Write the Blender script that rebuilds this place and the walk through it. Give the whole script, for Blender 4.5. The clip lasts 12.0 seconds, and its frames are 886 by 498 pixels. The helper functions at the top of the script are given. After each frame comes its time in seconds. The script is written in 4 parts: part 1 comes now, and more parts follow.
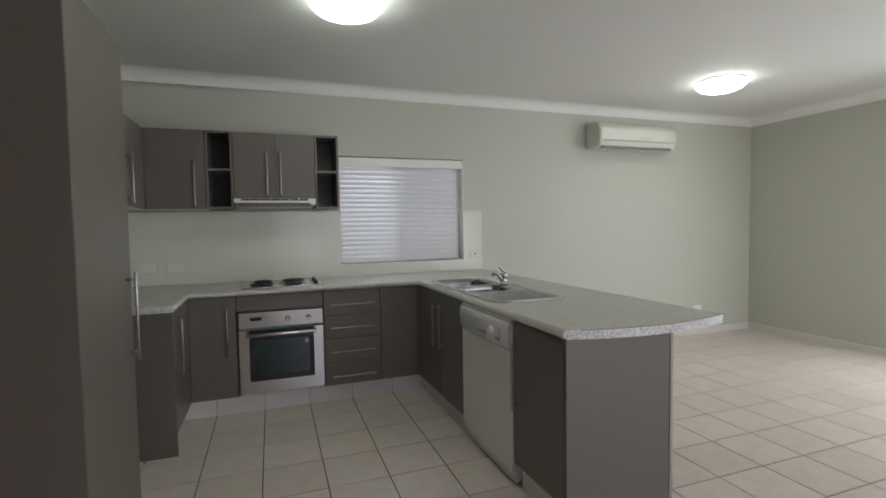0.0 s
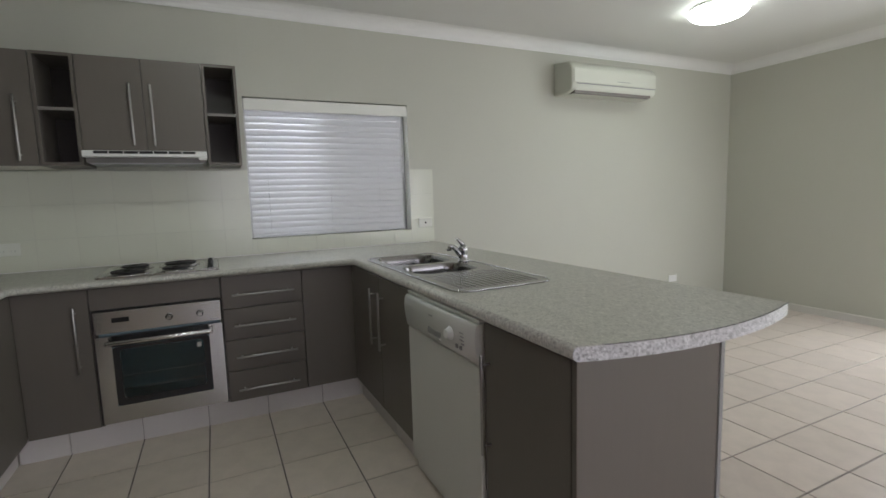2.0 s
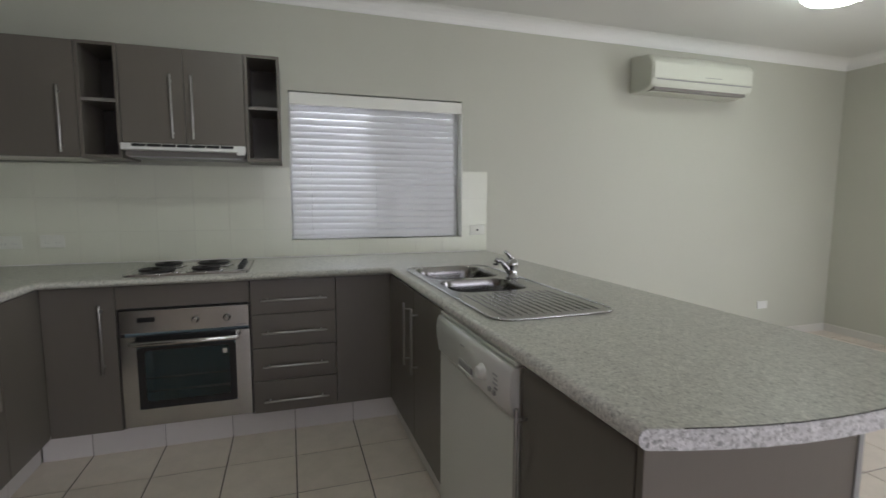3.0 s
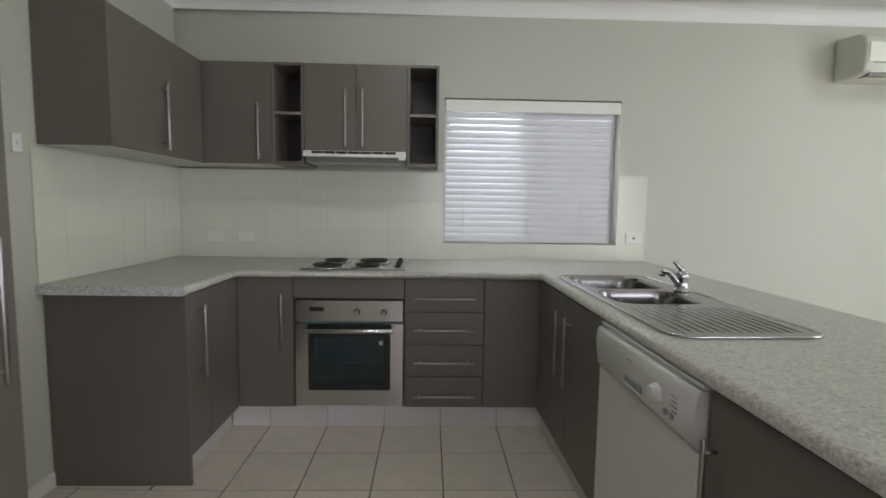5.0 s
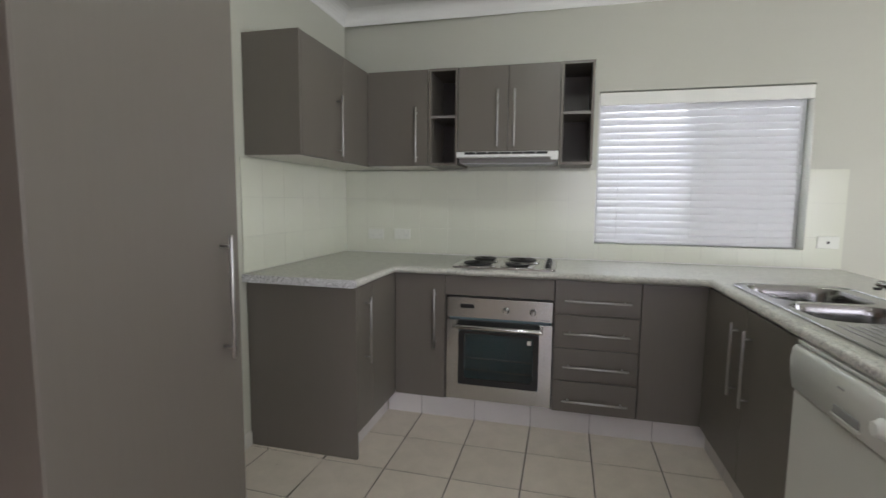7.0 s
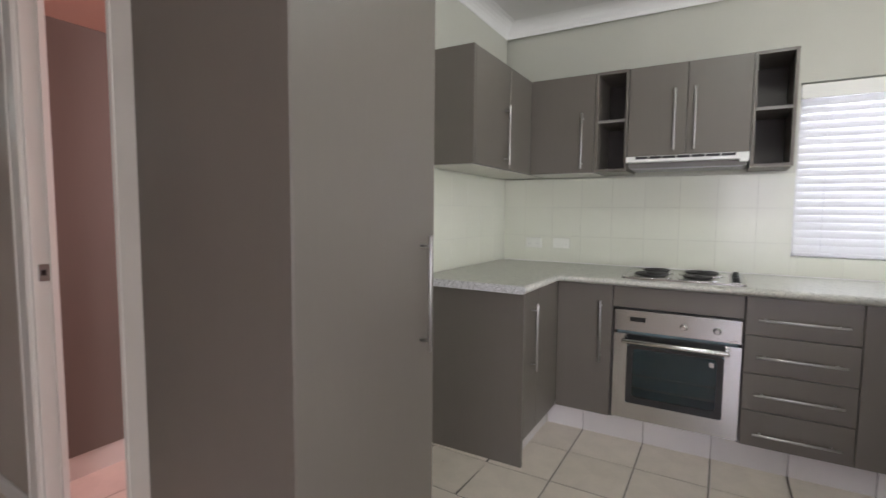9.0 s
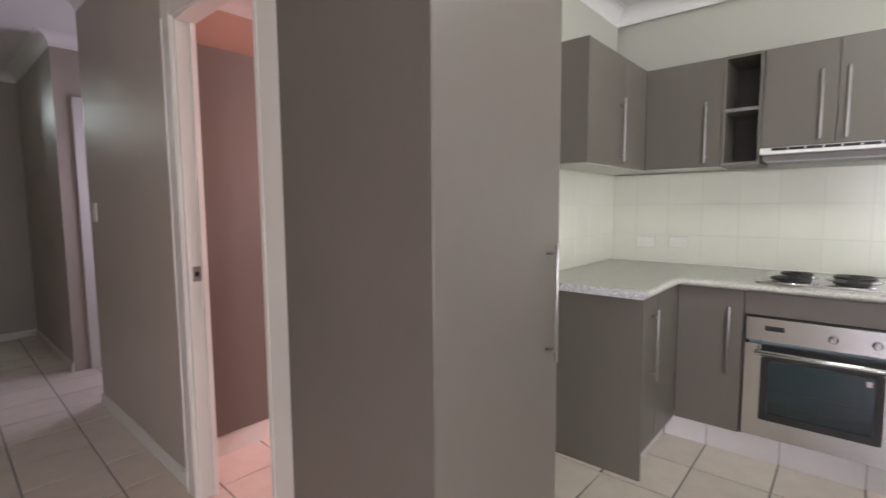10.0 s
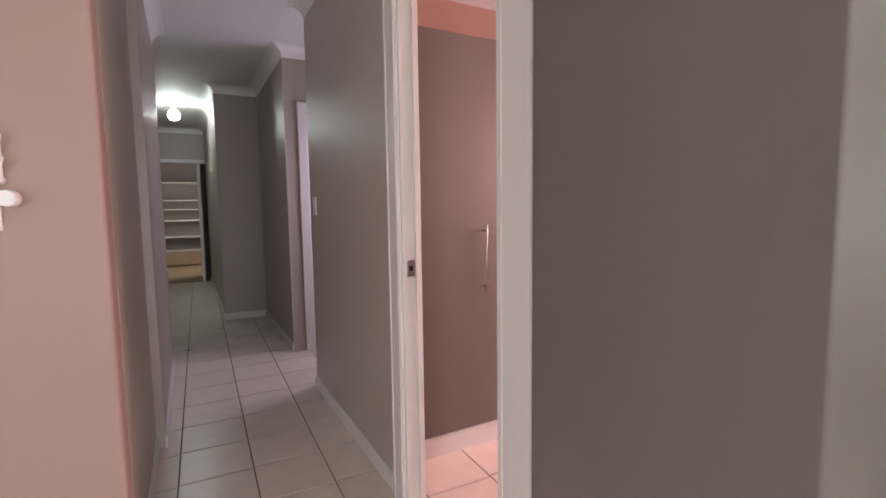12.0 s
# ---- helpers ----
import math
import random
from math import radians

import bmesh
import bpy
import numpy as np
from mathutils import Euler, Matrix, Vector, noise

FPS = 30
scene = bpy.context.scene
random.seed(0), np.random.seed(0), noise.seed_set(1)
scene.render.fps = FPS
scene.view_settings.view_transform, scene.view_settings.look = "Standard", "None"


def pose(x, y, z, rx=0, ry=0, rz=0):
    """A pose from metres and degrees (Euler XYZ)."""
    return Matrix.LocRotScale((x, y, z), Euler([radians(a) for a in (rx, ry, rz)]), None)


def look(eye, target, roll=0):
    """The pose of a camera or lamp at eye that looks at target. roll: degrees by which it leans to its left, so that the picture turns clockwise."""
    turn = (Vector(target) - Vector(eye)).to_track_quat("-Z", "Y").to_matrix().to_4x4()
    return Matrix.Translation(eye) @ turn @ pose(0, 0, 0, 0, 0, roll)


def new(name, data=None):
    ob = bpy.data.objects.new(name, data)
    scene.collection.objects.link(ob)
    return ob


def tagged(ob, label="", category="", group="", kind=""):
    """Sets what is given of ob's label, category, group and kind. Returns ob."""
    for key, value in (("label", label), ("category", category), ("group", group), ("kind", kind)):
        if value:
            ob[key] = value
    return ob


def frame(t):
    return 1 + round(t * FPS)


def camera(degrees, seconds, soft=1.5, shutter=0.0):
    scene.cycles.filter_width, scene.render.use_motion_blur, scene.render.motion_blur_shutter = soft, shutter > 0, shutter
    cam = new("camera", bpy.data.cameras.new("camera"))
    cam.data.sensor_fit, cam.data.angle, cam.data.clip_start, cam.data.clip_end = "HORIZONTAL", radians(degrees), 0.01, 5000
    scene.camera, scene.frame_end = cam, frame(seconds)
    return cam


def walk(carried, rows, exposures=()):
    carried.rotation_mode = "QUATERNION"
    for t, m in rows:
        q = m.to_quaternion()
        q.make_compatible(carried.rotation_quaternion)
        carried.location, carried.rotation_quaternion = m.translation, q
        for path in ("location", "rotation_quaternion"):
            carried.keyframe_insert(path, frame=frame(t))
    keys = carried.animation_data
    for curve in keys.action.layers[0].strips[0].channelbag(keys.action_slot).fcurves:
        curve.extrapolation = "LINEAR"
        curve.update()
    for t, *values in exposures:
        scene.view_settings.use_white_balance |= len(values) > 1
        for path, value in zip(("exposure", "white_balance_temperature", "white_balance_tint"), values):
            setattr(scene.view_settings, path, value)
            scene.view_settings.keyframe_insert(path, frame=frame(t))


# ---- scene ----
cam = camera(85.6, 12.0, shutter=0.5)
PATH = [
    (0, (0.291, 0.143, 1.342), (0.965, 2.024, 1.242), -0.9),
    (0.5, (0.337, 0.245, 1.307), (1.062, 2.101, 1.141), -1.1),
    (1, (0.445, 0.465, 1.275), (1.201, 2.312, 1.142), -0.0),
    (1.5, (0.534, 0.682, 1.271), (1.33, 2.504, 1.054), -0.7),
    (2, (0.644, 0.921, 1.283), (1.495, 2.716, 1.053), -1.7),
    (2.5, (0.764, 1.081, 1.282), (1.524, 2.919, 1.079), -1.5),
    (3, (0.853, 1.175, 1.29), (1.461, 3.069, 1.077), 0.2),
    (5, (0.776, 1.228, 1.263), (0.833, 3.219, 1.08), 0.9),
    (5.5, (0.767, 1.234, 1.277), (0.69, 3.224, 1.083), 1.0),
    (6, (0.739, 1.236, 1.272), (0.529, 3.216, 1.081), 0.8),
    (6.5, (0.705, 1.227, 1.268), (0.374, 3.19, 1.077), 0.6),
    (7, (0.68, 1.213, 1.277), (0.192, 3.142, 1.075), 0.6),
    (9, (0.527, 1.144, 1.246), (-0.476, 2.868, 1.091), 0.5),
    (9.5, (0.482, 1.122, 1.271), (-0.669, 2.748, 1.099), 0.1),
    (10, (0.427, 1.092, 1.289), (-0.872, 2.602, 1.105), -0.4),
    (10.5, (0.386, 1.07, 1.279), (-1.06, 2.44, 1.098), -0.5),
    (11, (0.303, 1.035, 1.267), (-1.286, 2.234, 1.07), -0.6),
    (11.5, (0.2, 1.027, 1.262), (-1.462, 2.117, 1.042), -0.9),
    (12, (0.02, 1.132, 1.252), (-1.718, 2.104, 1.069), -0.8),
]
walk(cam, [(t, look(eye, target, roll)) for t, eye, target, roll in PATH],
     exposures=[(0.0, -0.47, 6430, 8), (2.0, -0.48, 6430, 8), (3.0, -0.49, 6430, 8), (5.0, -0.16, 6430, 8), (6.0, -0.09, 6430, 8), (7.0, 0.12, 6430, 9),
                (9.0, 0.49, 6450, 12), (10.5, 0.98, 6500, 15), (11.2, 1.08, 6520, 16), (12.0, 1.03, 6580, 18)])

# ---- light ----
world = bpy.data.worlds.new("sky")
scene.world = world
world.use_nodes = True
sky = world.node_tree.nodes.new("ShaderNodeTexSky")
sky.sky_type, sky.sun_disc = "NISHITA", False
sky.sun_elevation, sky.sun_rotation = radians(51), radians(236)
world.node_tree.nodes["Background"].inputs["Strength"].default_value = 0.14
world.node_tree.links.new(sky.outputs["Color"], world.node_tree.nodes["Background"].inputs["Color"])
sun = new("sun", bpy.data.lights.new("sun", "SUN"))
sun.data.energy, sun.data.angle, sun.data.color = 3.0, radians(0.6), (1.0, 0.96, 0.9)
sun.matrix_world = look((-6, -4, 9), (0, 0, 0))


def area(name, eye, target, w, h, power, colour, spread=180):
    """A lamp for the daylight of an opening; the fills stand before blank walls."""
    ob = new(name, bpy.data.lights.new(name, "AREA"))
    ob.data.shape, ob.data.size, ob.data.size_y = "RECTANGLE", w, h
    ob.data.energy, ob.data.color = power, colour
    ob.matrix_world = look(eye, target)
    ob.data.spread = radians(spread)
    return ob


# each glass door lets in sky light from above and light off the lawn from below
area("patio_sky", (5.845, 1.80, 1.25), (3.0, 2.05, 0.0), 1.6, 1.6, 50, (0.90, 0.89, 1.0))
area("patio_lawn", (5.845, 1.80, 0.55), (1.0, 2.6, 2.5), 1.6, 0.9, 9, (0.86, 1.0, 0.72))
area("garden_door_sky", (3.9, -2.28, 1.25), (3.4, 1.8, 0.2), 2.3, 1.6, 66, (0.92, 0.87, 1.0))
area("dining_sky", (1.2, -2.28, 1.25), (1.2, 3.8, 0.2), 1.3, 1.6, 2.6, (0.90, 0.84, 1.0), 52)
area("garden_door_lawn", (3.9, -2.28, 0.55), (1.8, 3.2, 2.5), 2.3, 0.9, 12, (0.86, 1.0, 0.72))
# Pink lamp for a source out of view, set before an added window.
area("laundry_pink_light", (-1.45, 3.86, 1.55), (-1.45, 2.0, 1.0), 0.8, 0.9, 25, (1.0, 0.58, 0.60))
# Lilac fill added before the alcove's blank north wall; no opening there.
area("alcove_fill", (-3.72, 2.96, 1.5), (-3.72, 1.0, 0.9), 0.7, 1.0, 6.5, (0.84, 0.77, 1.0))
# Fill added beside a blank wall to light the wardrobe shelves.
area("far_room_fill", (-10.4, 2.06, 1.4), (-11.4, 0.6, 1.0), 1.0, 1.0, 10, (1.0, 0.94, 0.84))
area("kitchen_window_daylight", (1.44, 4.75, 1.6), (1.44, 4.4, 1.45), 1.15, 0.95, 24, (0.90, 0.92, 1.0))

# ---- materials ----


def mat(name, colour, rough=0.5, metal=0.0, spots=0.0, scale=8.0, fine=0.0, fine_scale=120.0, bump=0.0, bump_scale=200.0,
        rand=0.0, flecks=0.0, fleck_scale=130.0, island=False, chips=0.0, spec=0.5, stretch=None, coat=0.0, rough_var=0.08):
    """A painted, printed or fired surface: base colour with broad and fine variation, uneven gloss and a fine relief."""
    m = bpy.data.materials.new(name)
    m.use_nodes = True
    nt = m.node_tree
    b = nt.nodes["Principled BSDF"]
    b.inputs["Roughness"].default_value, b.inputs["Metallic"].default_value = rough, metal
    b.inputs["Specular IOR Level"].default_value = spec
    b.inputs["Coat Weight"].default_value = coat
    tc = nt.nodes.new("ShaderNodeTexCoord")
    vec = tc.outputs["Object"]
    if stretch:
        mp = nt.nodes.new("ShaderNodeMapping")
        mp.inputs["Scale"].default_value = stretch
        nt.links.new(vec, mp.inputs["Vector"])
        vec = mp.outputs["Vector"]

    def noise_node(sc, detail):
        n = nt.nodes.new("ShaderNodeTexNoise")
        n.inputs["Scale"].default_value, n.inputs["Detail"].default_value = sc, detail
        nt.links.new(vec, n.inputs["Vector"])
        return n.outputs["Fac"]

    def math_node(op, a, c):
        n = nt.nodes.new("ShaderNodeMath")
        n.operation = op
        for k, v in enumerate((a, c)):
            if isinstance(v, (int, float)):
                n.inputs[k].default_value = v
            else:
                nt.links.new(v, n.inputs[k])
        return n.outputs[0]

    broad = noise_node(scale, 4)
    value = math_node("ADD", math_node("MULTIPLY", broad, spots), 1 - spots * 0.5)
    if fine:
        f = noise_node(fine_scale, 3)
        value = math_node("MULTIPLY", value, math_node("ADD", math_node("MULTIPLY", f, fine), 1 - fine * 0.5))
    if flecks:   # crisp chips of lighter and darker stone
        v = nt.nodes.new("ShaderNodeTexVoronoi")
        v.inputs["Scale"].default_value = fleck_scale
        nt.links.new(vec, v.inputs["Vector"])
        s = nt.nodes.new("ShaderNodeSeparateColor")
        nt.links.new(v.outputs["Color"], s.inputs["Color"])
        chip = math_node("POWER", s.outputs["Red"], 2.0)
        value = math_node("MULTIPLY", value, math_node("ADD", math_node("MULTIPLY", chip, flecks), 1 - flecks * 0.33))
    if chips:   # scattered darker chips, uneven in outline
        bent = nt.nodes.new("ShaderNodeTexNoise")
        bent.inputs["Scale"].default_value = 240.0
        nt.links.new(vec, bent.inputs["Vector"])
        push = nt.nodes.new("ShaderNodeVectorMath")
        push.operation = "MULTIPLY_ADD"
        push.inputs[1].default_value = (0.006, 0.006, 0.006)
        nt.links.new(bent.outputs["Color"], push.inputs[0])
        nt.links.new(vec, push.inputs[2])
        for size, share in ((125.0, 0.90), (230.0, 0.84)):
            v = nt.nodes.new("ShaderNodeTexVoronoi")
            v.inputs["Scale"].default_value = size
            nt.links.new(push.outputs[0], v.inputs["Vector"])
            s = nt.nodes.new("ShaderNodeSeparateColor")
            nt.links.new(v.outputs["Color"], s.inputs["Color"])
            dark = math_node("GREATER_THAN", s.outputs["Green"], share)
            value = math_node("MULTIPLY", value, math_node("SUBTRACT", 1.0, math_node("MULTIPLY", dark, chips)))
    if rand:
        if island:
            r = nt.nodes.new("ShaderNodeNewGeometry").outputs["Random Per Island"]
        else:
            r = nt.nodes.new("ShaderNodeObjectInfo").outputs["Random"]
        value = math_node("MULTIPLY", value, math_node("ADD", math_node("MULTIPLY", r, rand), 1 - rand * 0.5))
    mix = nt.nodes.new("ShaderNodeVectorMath")
    mix.operation = "SCALE"
    mix.inputs[0].default_value = colour
    nt.links.new(value, mix.inputs["Scale"])
    nt.links.new(mix.outputs[0], b.inputs["Base Color"])
    rv = math_node("ADD", math_node("MULTIPLY", broad, rough_var), rough - rough_var * 0.5)
    nt.links.new(rv, b.inputs["Roughness"])
    if bump:
        bn = nt.nodes.new("ShaderNodeBump")
        bn.inputs["Strength"].default_value, bn.inputs["Distance"].default_value = bump, 0.002
        nt.links.new(noise_node(bump_scale, 3), bn.inputs["Height"])
        nt.links.new(bn.outputs["Normal"], b.inputs["Normal"])
    return m


def glow(name, colour, strength):
    m = bpy.data.materials.new(name)
    m.use_nodes = True
    b = m.node_tree.nodes["Principled BSDF"]
    b.inputs["Base Color"].default_value = (0.9, 0.9, 0.9, 1)
    b.inputs["Emission Color"].default_value = (*colour, 1)
    b.inputs["Emission Strength"].default_value = strength
    return m


def glass(name, colour=(1, 1, 1), rough=0.0):
    m = bpy.data.materials.new(name)
    m.use_nodes = True
    b = m.node_tree.nodes["Principled BSDF"]
    b.inputs["Base Color"].default_value = (*colour, 1)
    b.inputs["Transmission Weight"].default_value = 1.0
    b.inputs["Roughness"].default_value = rough
    b.inputs["IOR"].default_value = 1.45
    return m


WALL = mat("wall_paint", (0.510, 0.512, 0.446), 0.55, spots=0.05, scale=1.5, fine=0.03, fine_scale=60, bump=0.12, bump_scale=260)
HALLWALL = mat("taupe_wall_paint", (0.385, 0.340, 0.292), 0.44, spots=0.05, scale=1.5, fine=0.03, fine_scale=60, bump=0.08, bump_scale=240)
# Pink light falling on the nook wall is put into this colour.
PINKLIT = mat("pink_glow_wall_paint", (0.330, 0.228, 0.186), 0.5, spots=0.05, scale=1.5, fine=0.03, fine_scale=60, bump=0.08, bump_scale=240)
# The laundry's warm orange light is put into this wall colour.
LAUNDRY = mat("warm_glow_laundry_paint", (0.62, 0.42, 0.33), 0.55, spots=0.05, scale=1.5, fine=0.03, fine_scale=60, bump=0.08, bump_scale=240)
CEIL = mat("ceiling_paint", (0.72, 0.72, 0.70), 0.7, spots=0.03, scale=1.2, bump=0.06, bump_scale=300)
TRIM = mat("white_gloss_trim", (0.64, 0.62, 0.58), 0.35, spots=0.05, scale=5, fine=0.03)
CORN = mat("cornice_plaster", (0.78, 0.78, 0.76), 0.6, spots=0.03, scale=3)
TILE = mat("cream_floor_tile", (0.645, 0.572, 0.50), 0.30, spots=0.30, scale=9, fine=0.10, fine_scale=45, bump=0.05, bump_scale=60, rand=0.10, rough_var=0.15)
TILEJ = mat("cream_floor_tile_far", (0.645, 0.572, 0.50), 0.30, spots=0.30, scale=9, fine=0.10, fine_scale=45, rand=0.10, island=True, rough_var=0.15)
KGROUT = mat("grey_kick_grout", (0.30, 0.28, 0.275), 0.9, spots=0.3, scale=8, fine=0.2)
GROUT = mat("grey_grout", (0.13, 0.115, 0.105), 0.9, spots=0.35, scale=6, fine=0.2, bump=0.3)
WTILE = mat("white_glazed_tile", (0.64, 0.652, 0.558), 0.17, spots=0.03, scale=4, rand=0.03, bump=0.05, bump_scale=18, rough_var=0.04)
WGROUT = mat("pale_grout", (0.50, 0.505, 0.44), 0.8, spots=0.15, scale=10)
KTILE = mat("white_kick_tile", (0.63, 0.60, 0.59), 0.45, spots=0.06, scale=7, fine=0.03, rand=0.06)
LAM = mat("grey_brown_laminate", (0.136, 0.120, 0.103), 0.40, spots=0.06, scale=2.5, fine=0.07, fine_scale=90, bump=0.04, bump_scale=160, stretch=(1, 1, 0.06))
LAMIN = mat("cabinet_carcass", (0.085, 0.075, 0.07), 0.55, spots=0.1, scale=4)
BENCH = mat("speckled_stone_laminate", (0.49, 0.486, 0.436), 0.34, spots=0.40, scale=26, fine=0.40, fine_scale=120, flecks=0.30, fleck_scale=180, chips=0.22, bump=0.05, bump_scale=200)
STEEL = mat("brushed_steel", (0.52, 0.512, 0.505), 0.21, 1.0, spots=0.04, scale=2, stretch=(0.4, 2, 3), rough_var=0.02)
SINKST = mat("sink_steel", (0.27, 0.265, 0.255), 0.20, 1.0, spots=0.10, scale=9, fine=0.08, fine_scale=90)
CHROME = mat("polished_chrome", (0.50, 0.50, 0.50), 0.10, 1.0, spots=0.04, scale=9)
NICKEL = mat("satin_nickel", (0.37, 0.36, 0.35), 0.29, 1.0, spots=0.06, scale=12)
BLACK = mat("black_enamel", (0.012, 0.012, 0.013), 0.30, spots=0.2, scale=12)
COIL = mat("hotplate_coil", (0.022, 0.02, 0.02), 0.42, spots=0.4, scale=30, metal=0.3)
PLASTIC = mat("white_plastic", (0.75, 0.75, 0.73), 0.38, spots=0.04, scale=5)
CREAM = mat("aged_white_plastic", (0.60, 0.61, 0.54), 0.42, spots=0.05, scale=4)
DWHITE = mat("white_appliance_enamel", (0.62, 0.62, 0.585), 0.30, spots=0.04, scale=4)
OUTLET = mat("off_white_outlet_plastic", (0.68, 0.69, 0.63), 0.4, spots=0.04, scale=5)
# Grey of printed marks and plain parts, also of shade painted in recesses.
GREY = mat("grey_print_and_shade", (0.30, 0.30, 0.30), 0.5, spots=0.1)
GAP = mat("dark_gap", (0.03, 0.028, 0.026), 0.8, spots=0.2)
SLAT = mat("white_blind_slat", (0.78, 0.78, 0.78), 0.42, spots=0.03, scale=6)
VALANCE = mat("white_valance", (0.78, 0.78, 0.73), 0.4, spots=0.03)
# Blue-grey enamel, its teal lightened to stand in for reflection on the glass.
CAVITY = mat("teal_reflection_enamel", (0.24, 0.34, 0.37), 0.4, spots=0.2)
ALU = mat("white_aluminium", (0.66, 0.66, 0.66), 0.4, spots=0.04)
CARPET = mat("tan_carpet", (0.34, 0.25, 0.16), 0.95, spots=0.25, scale=14, fine=0.4, fine_scale=200, bump=0.5, bump_scale=300)
# Grey of shelf edges and the hood, also the air outlet's painted shade.
DARKGREY = mat("grey_edge_and_shade", (0.20, 0.185, 0.175), 0.45, spots=0.06)
SHELF = mat("pale_melamine", (0.62, 0.60, 0.55), 0.45, spots=0.06, scale=4)
# Dark because the far room's dimness is put into the colour.
ROBE = mat("dimmed_robe_wall_paint", (0.22, 0.20, 0.18), 0.6, spots=0.06, scale=2)
nt = SLAT.node_tree   # light shines a little through the slats
thru = nt.nodes.new("ShaderNodeBsdfTranslucent")
thru.inputs["Color"].default_value = (0.80, 0.80, 0.86, 1)
both = nt.nodes.new("ShaderNodeMixShader")
both.inputs[0].default_value = 0.22
nt.links.new(nt.nodes["Principled BSDF"].outputs[0], both.inputs[1])
nt.links.new(thru.outputs[0], both.inputs[2])
nt.links.new(both.outputs[0], nt.nodes["Material Output"].inputs[0])
GLASS = glass("clear_glass")
OVENGLASS = glass("smoked_oven_glass", (0.52, 0.66, 0.69))
MESHSCREEN = mat("grey_fly_screen", (0.30, 0.30, 0.31), 0.8, spots=0.05)
BENCHEDGE = mat("pale_speckled_edging", (0.60, 0.595, 0.61), 0.4, spots=0.35, scale=60, fine=0.35, fine_scale=160, flecks=0.35, fleck_scale=170, chips=0.32)
DOME = glow("lit_opal_dome", (0.93, 1.0, 0.93), 19.5)
BULB = glow("lit_opal_globe", (0.86, 1.0, 0.98), 48.0)
GRASS = mat("lawn", (0.07, 0.13, 0.035), 0.9, spots=0.5, scale=3, fine=0.6, fine_scale=40)

# ---- building blocks ----
KW = -0.868         # kitchen's west wall


def bx(bm, x0, x1, y0, y1, z0, z1):
    vs = [bm.verts.new((x, y, z)) for z in (z0, z1) for y in (y0, y1) for x in (x0, x1)]
    for f in ((0, 2, 3, 1), (4, 5, 7, 6), (0, 1, 5, 4), (2, 6, 7, 3), (0, 4, 6, 2), (1, 3, 7, 5)):
        bm.faces.new([vs[i] for i in f])
    return bm


def box(x0, x1, y0, y1, z0, z1, bevel=0.0, seg=2):
    bm = bx(bmesh.new(), x0, x1, y0, y1, z0, z1)
    if bevel:
        bmesh.ops.bevel(bm, geom=bm.edges[:], offset=bevel, segments=seg, profile=0.5, affect="EDGES")
    return bm


def boxes(*rows):
    bm = bmesh.new()
    for r in rows:
        bx(bm, *r)
    return bm


def tube(points, radius, bm=None, n=10, cap=True):
    """A round bar swept along a line of points; radius may be a list."""
    bm = bm or bmesh.new()
    pts = [Vector(p) for p in points]
    rad = radius if isinstance(radius, (list, tuple)) else [radius] * len(pts)
    rings = []
    up = None
    for i, p in enumerate(pts):
        d = (pts[min(i + 1, len(pts) - 1)] - pts[max(i - 1, 0)]).normalized()
        if up is None:
            up = d.orthogonal().normalized()
        up = (up - d * up.dot(d)).normalized()
        side = d.cross(up)
        rings.append([bm.verts.new(p + rad[i] * (math.cos(a) * up + math.sin(a) * side)) for a in (2 * math.pi * k / n for k in range(n))])
    for a, b in zip(rings, rings[1:]):
        for k in range(n):
            f = bm.faces.new((a[k], a[(k + 1) % n], b[(k + 1) % n], b[k]))
            f.smooth = True
    if cap:
        bm.faces.new(rings[0][::-1])
        bm.faces.new(rings[-1])
    return bm


def lathe(profile, centre, n=32, bm=None):
    """A turned shape: (radius, height) pairs round the z axis at centre."""
    bm = bm or bmesh.new()
    c = Vector(centre)
    rings = []
    for r, h in profile:
        if r < 1e-5:
            rings.append([bm.verts.new(c + Vector((0, 0, h)))])
        else:
            rings.append([bm.verts.new(c + Vector((r * math.cos(a), r * math.sin(a), h))) for a in (2 * math.pi * k / n for k in range(n))])
    for a, b in zip(rings, rings[1:]):
        for k in range(n):
            q = [a[k % len(a)], a[(k + 1) % len(a)], b[(k + 1) % len(b)], b[k % len(b)]]
            q = list(dict.fromkeys(q))
            if len(q) > 2:
                f = bm.faces.new(q)
                f.smooth = True
    return bm


def slab(outer, holes, z0, z1, bm=None):
    """A flat plate with holes: loops of (x, y) points."""
    bm = bm or bmesh.new()
    made = []
    for loop in (outer, *holes):
        vs = [bm.verts.new((x, y, z1)) for x, y in loop]
        made += [bm.edges.new((vs[i], vs[(i + 1) % len(vs)])) for i in range(len(vs))]
    res = bmesh.ops.triangle_fill(bm, use_beauty=True, use_dissolve=False, edges=made, normal=(0, 0, 1))
    faces = [g for g in res["geom"] if isinstance(g, bmesh.types.BMFace)]
    ext = bmesh.ops.extrude_face_region(bm, geom=faces, use_keep_orig=True)
    for v in (g for g in ext["geom"] if isinstance(g, bmesh.types.BMVert)):
        v.co.z = z0
    bmesh.ops.recalc_face_normals(bm, faces=bm.faces[:])
    return bm


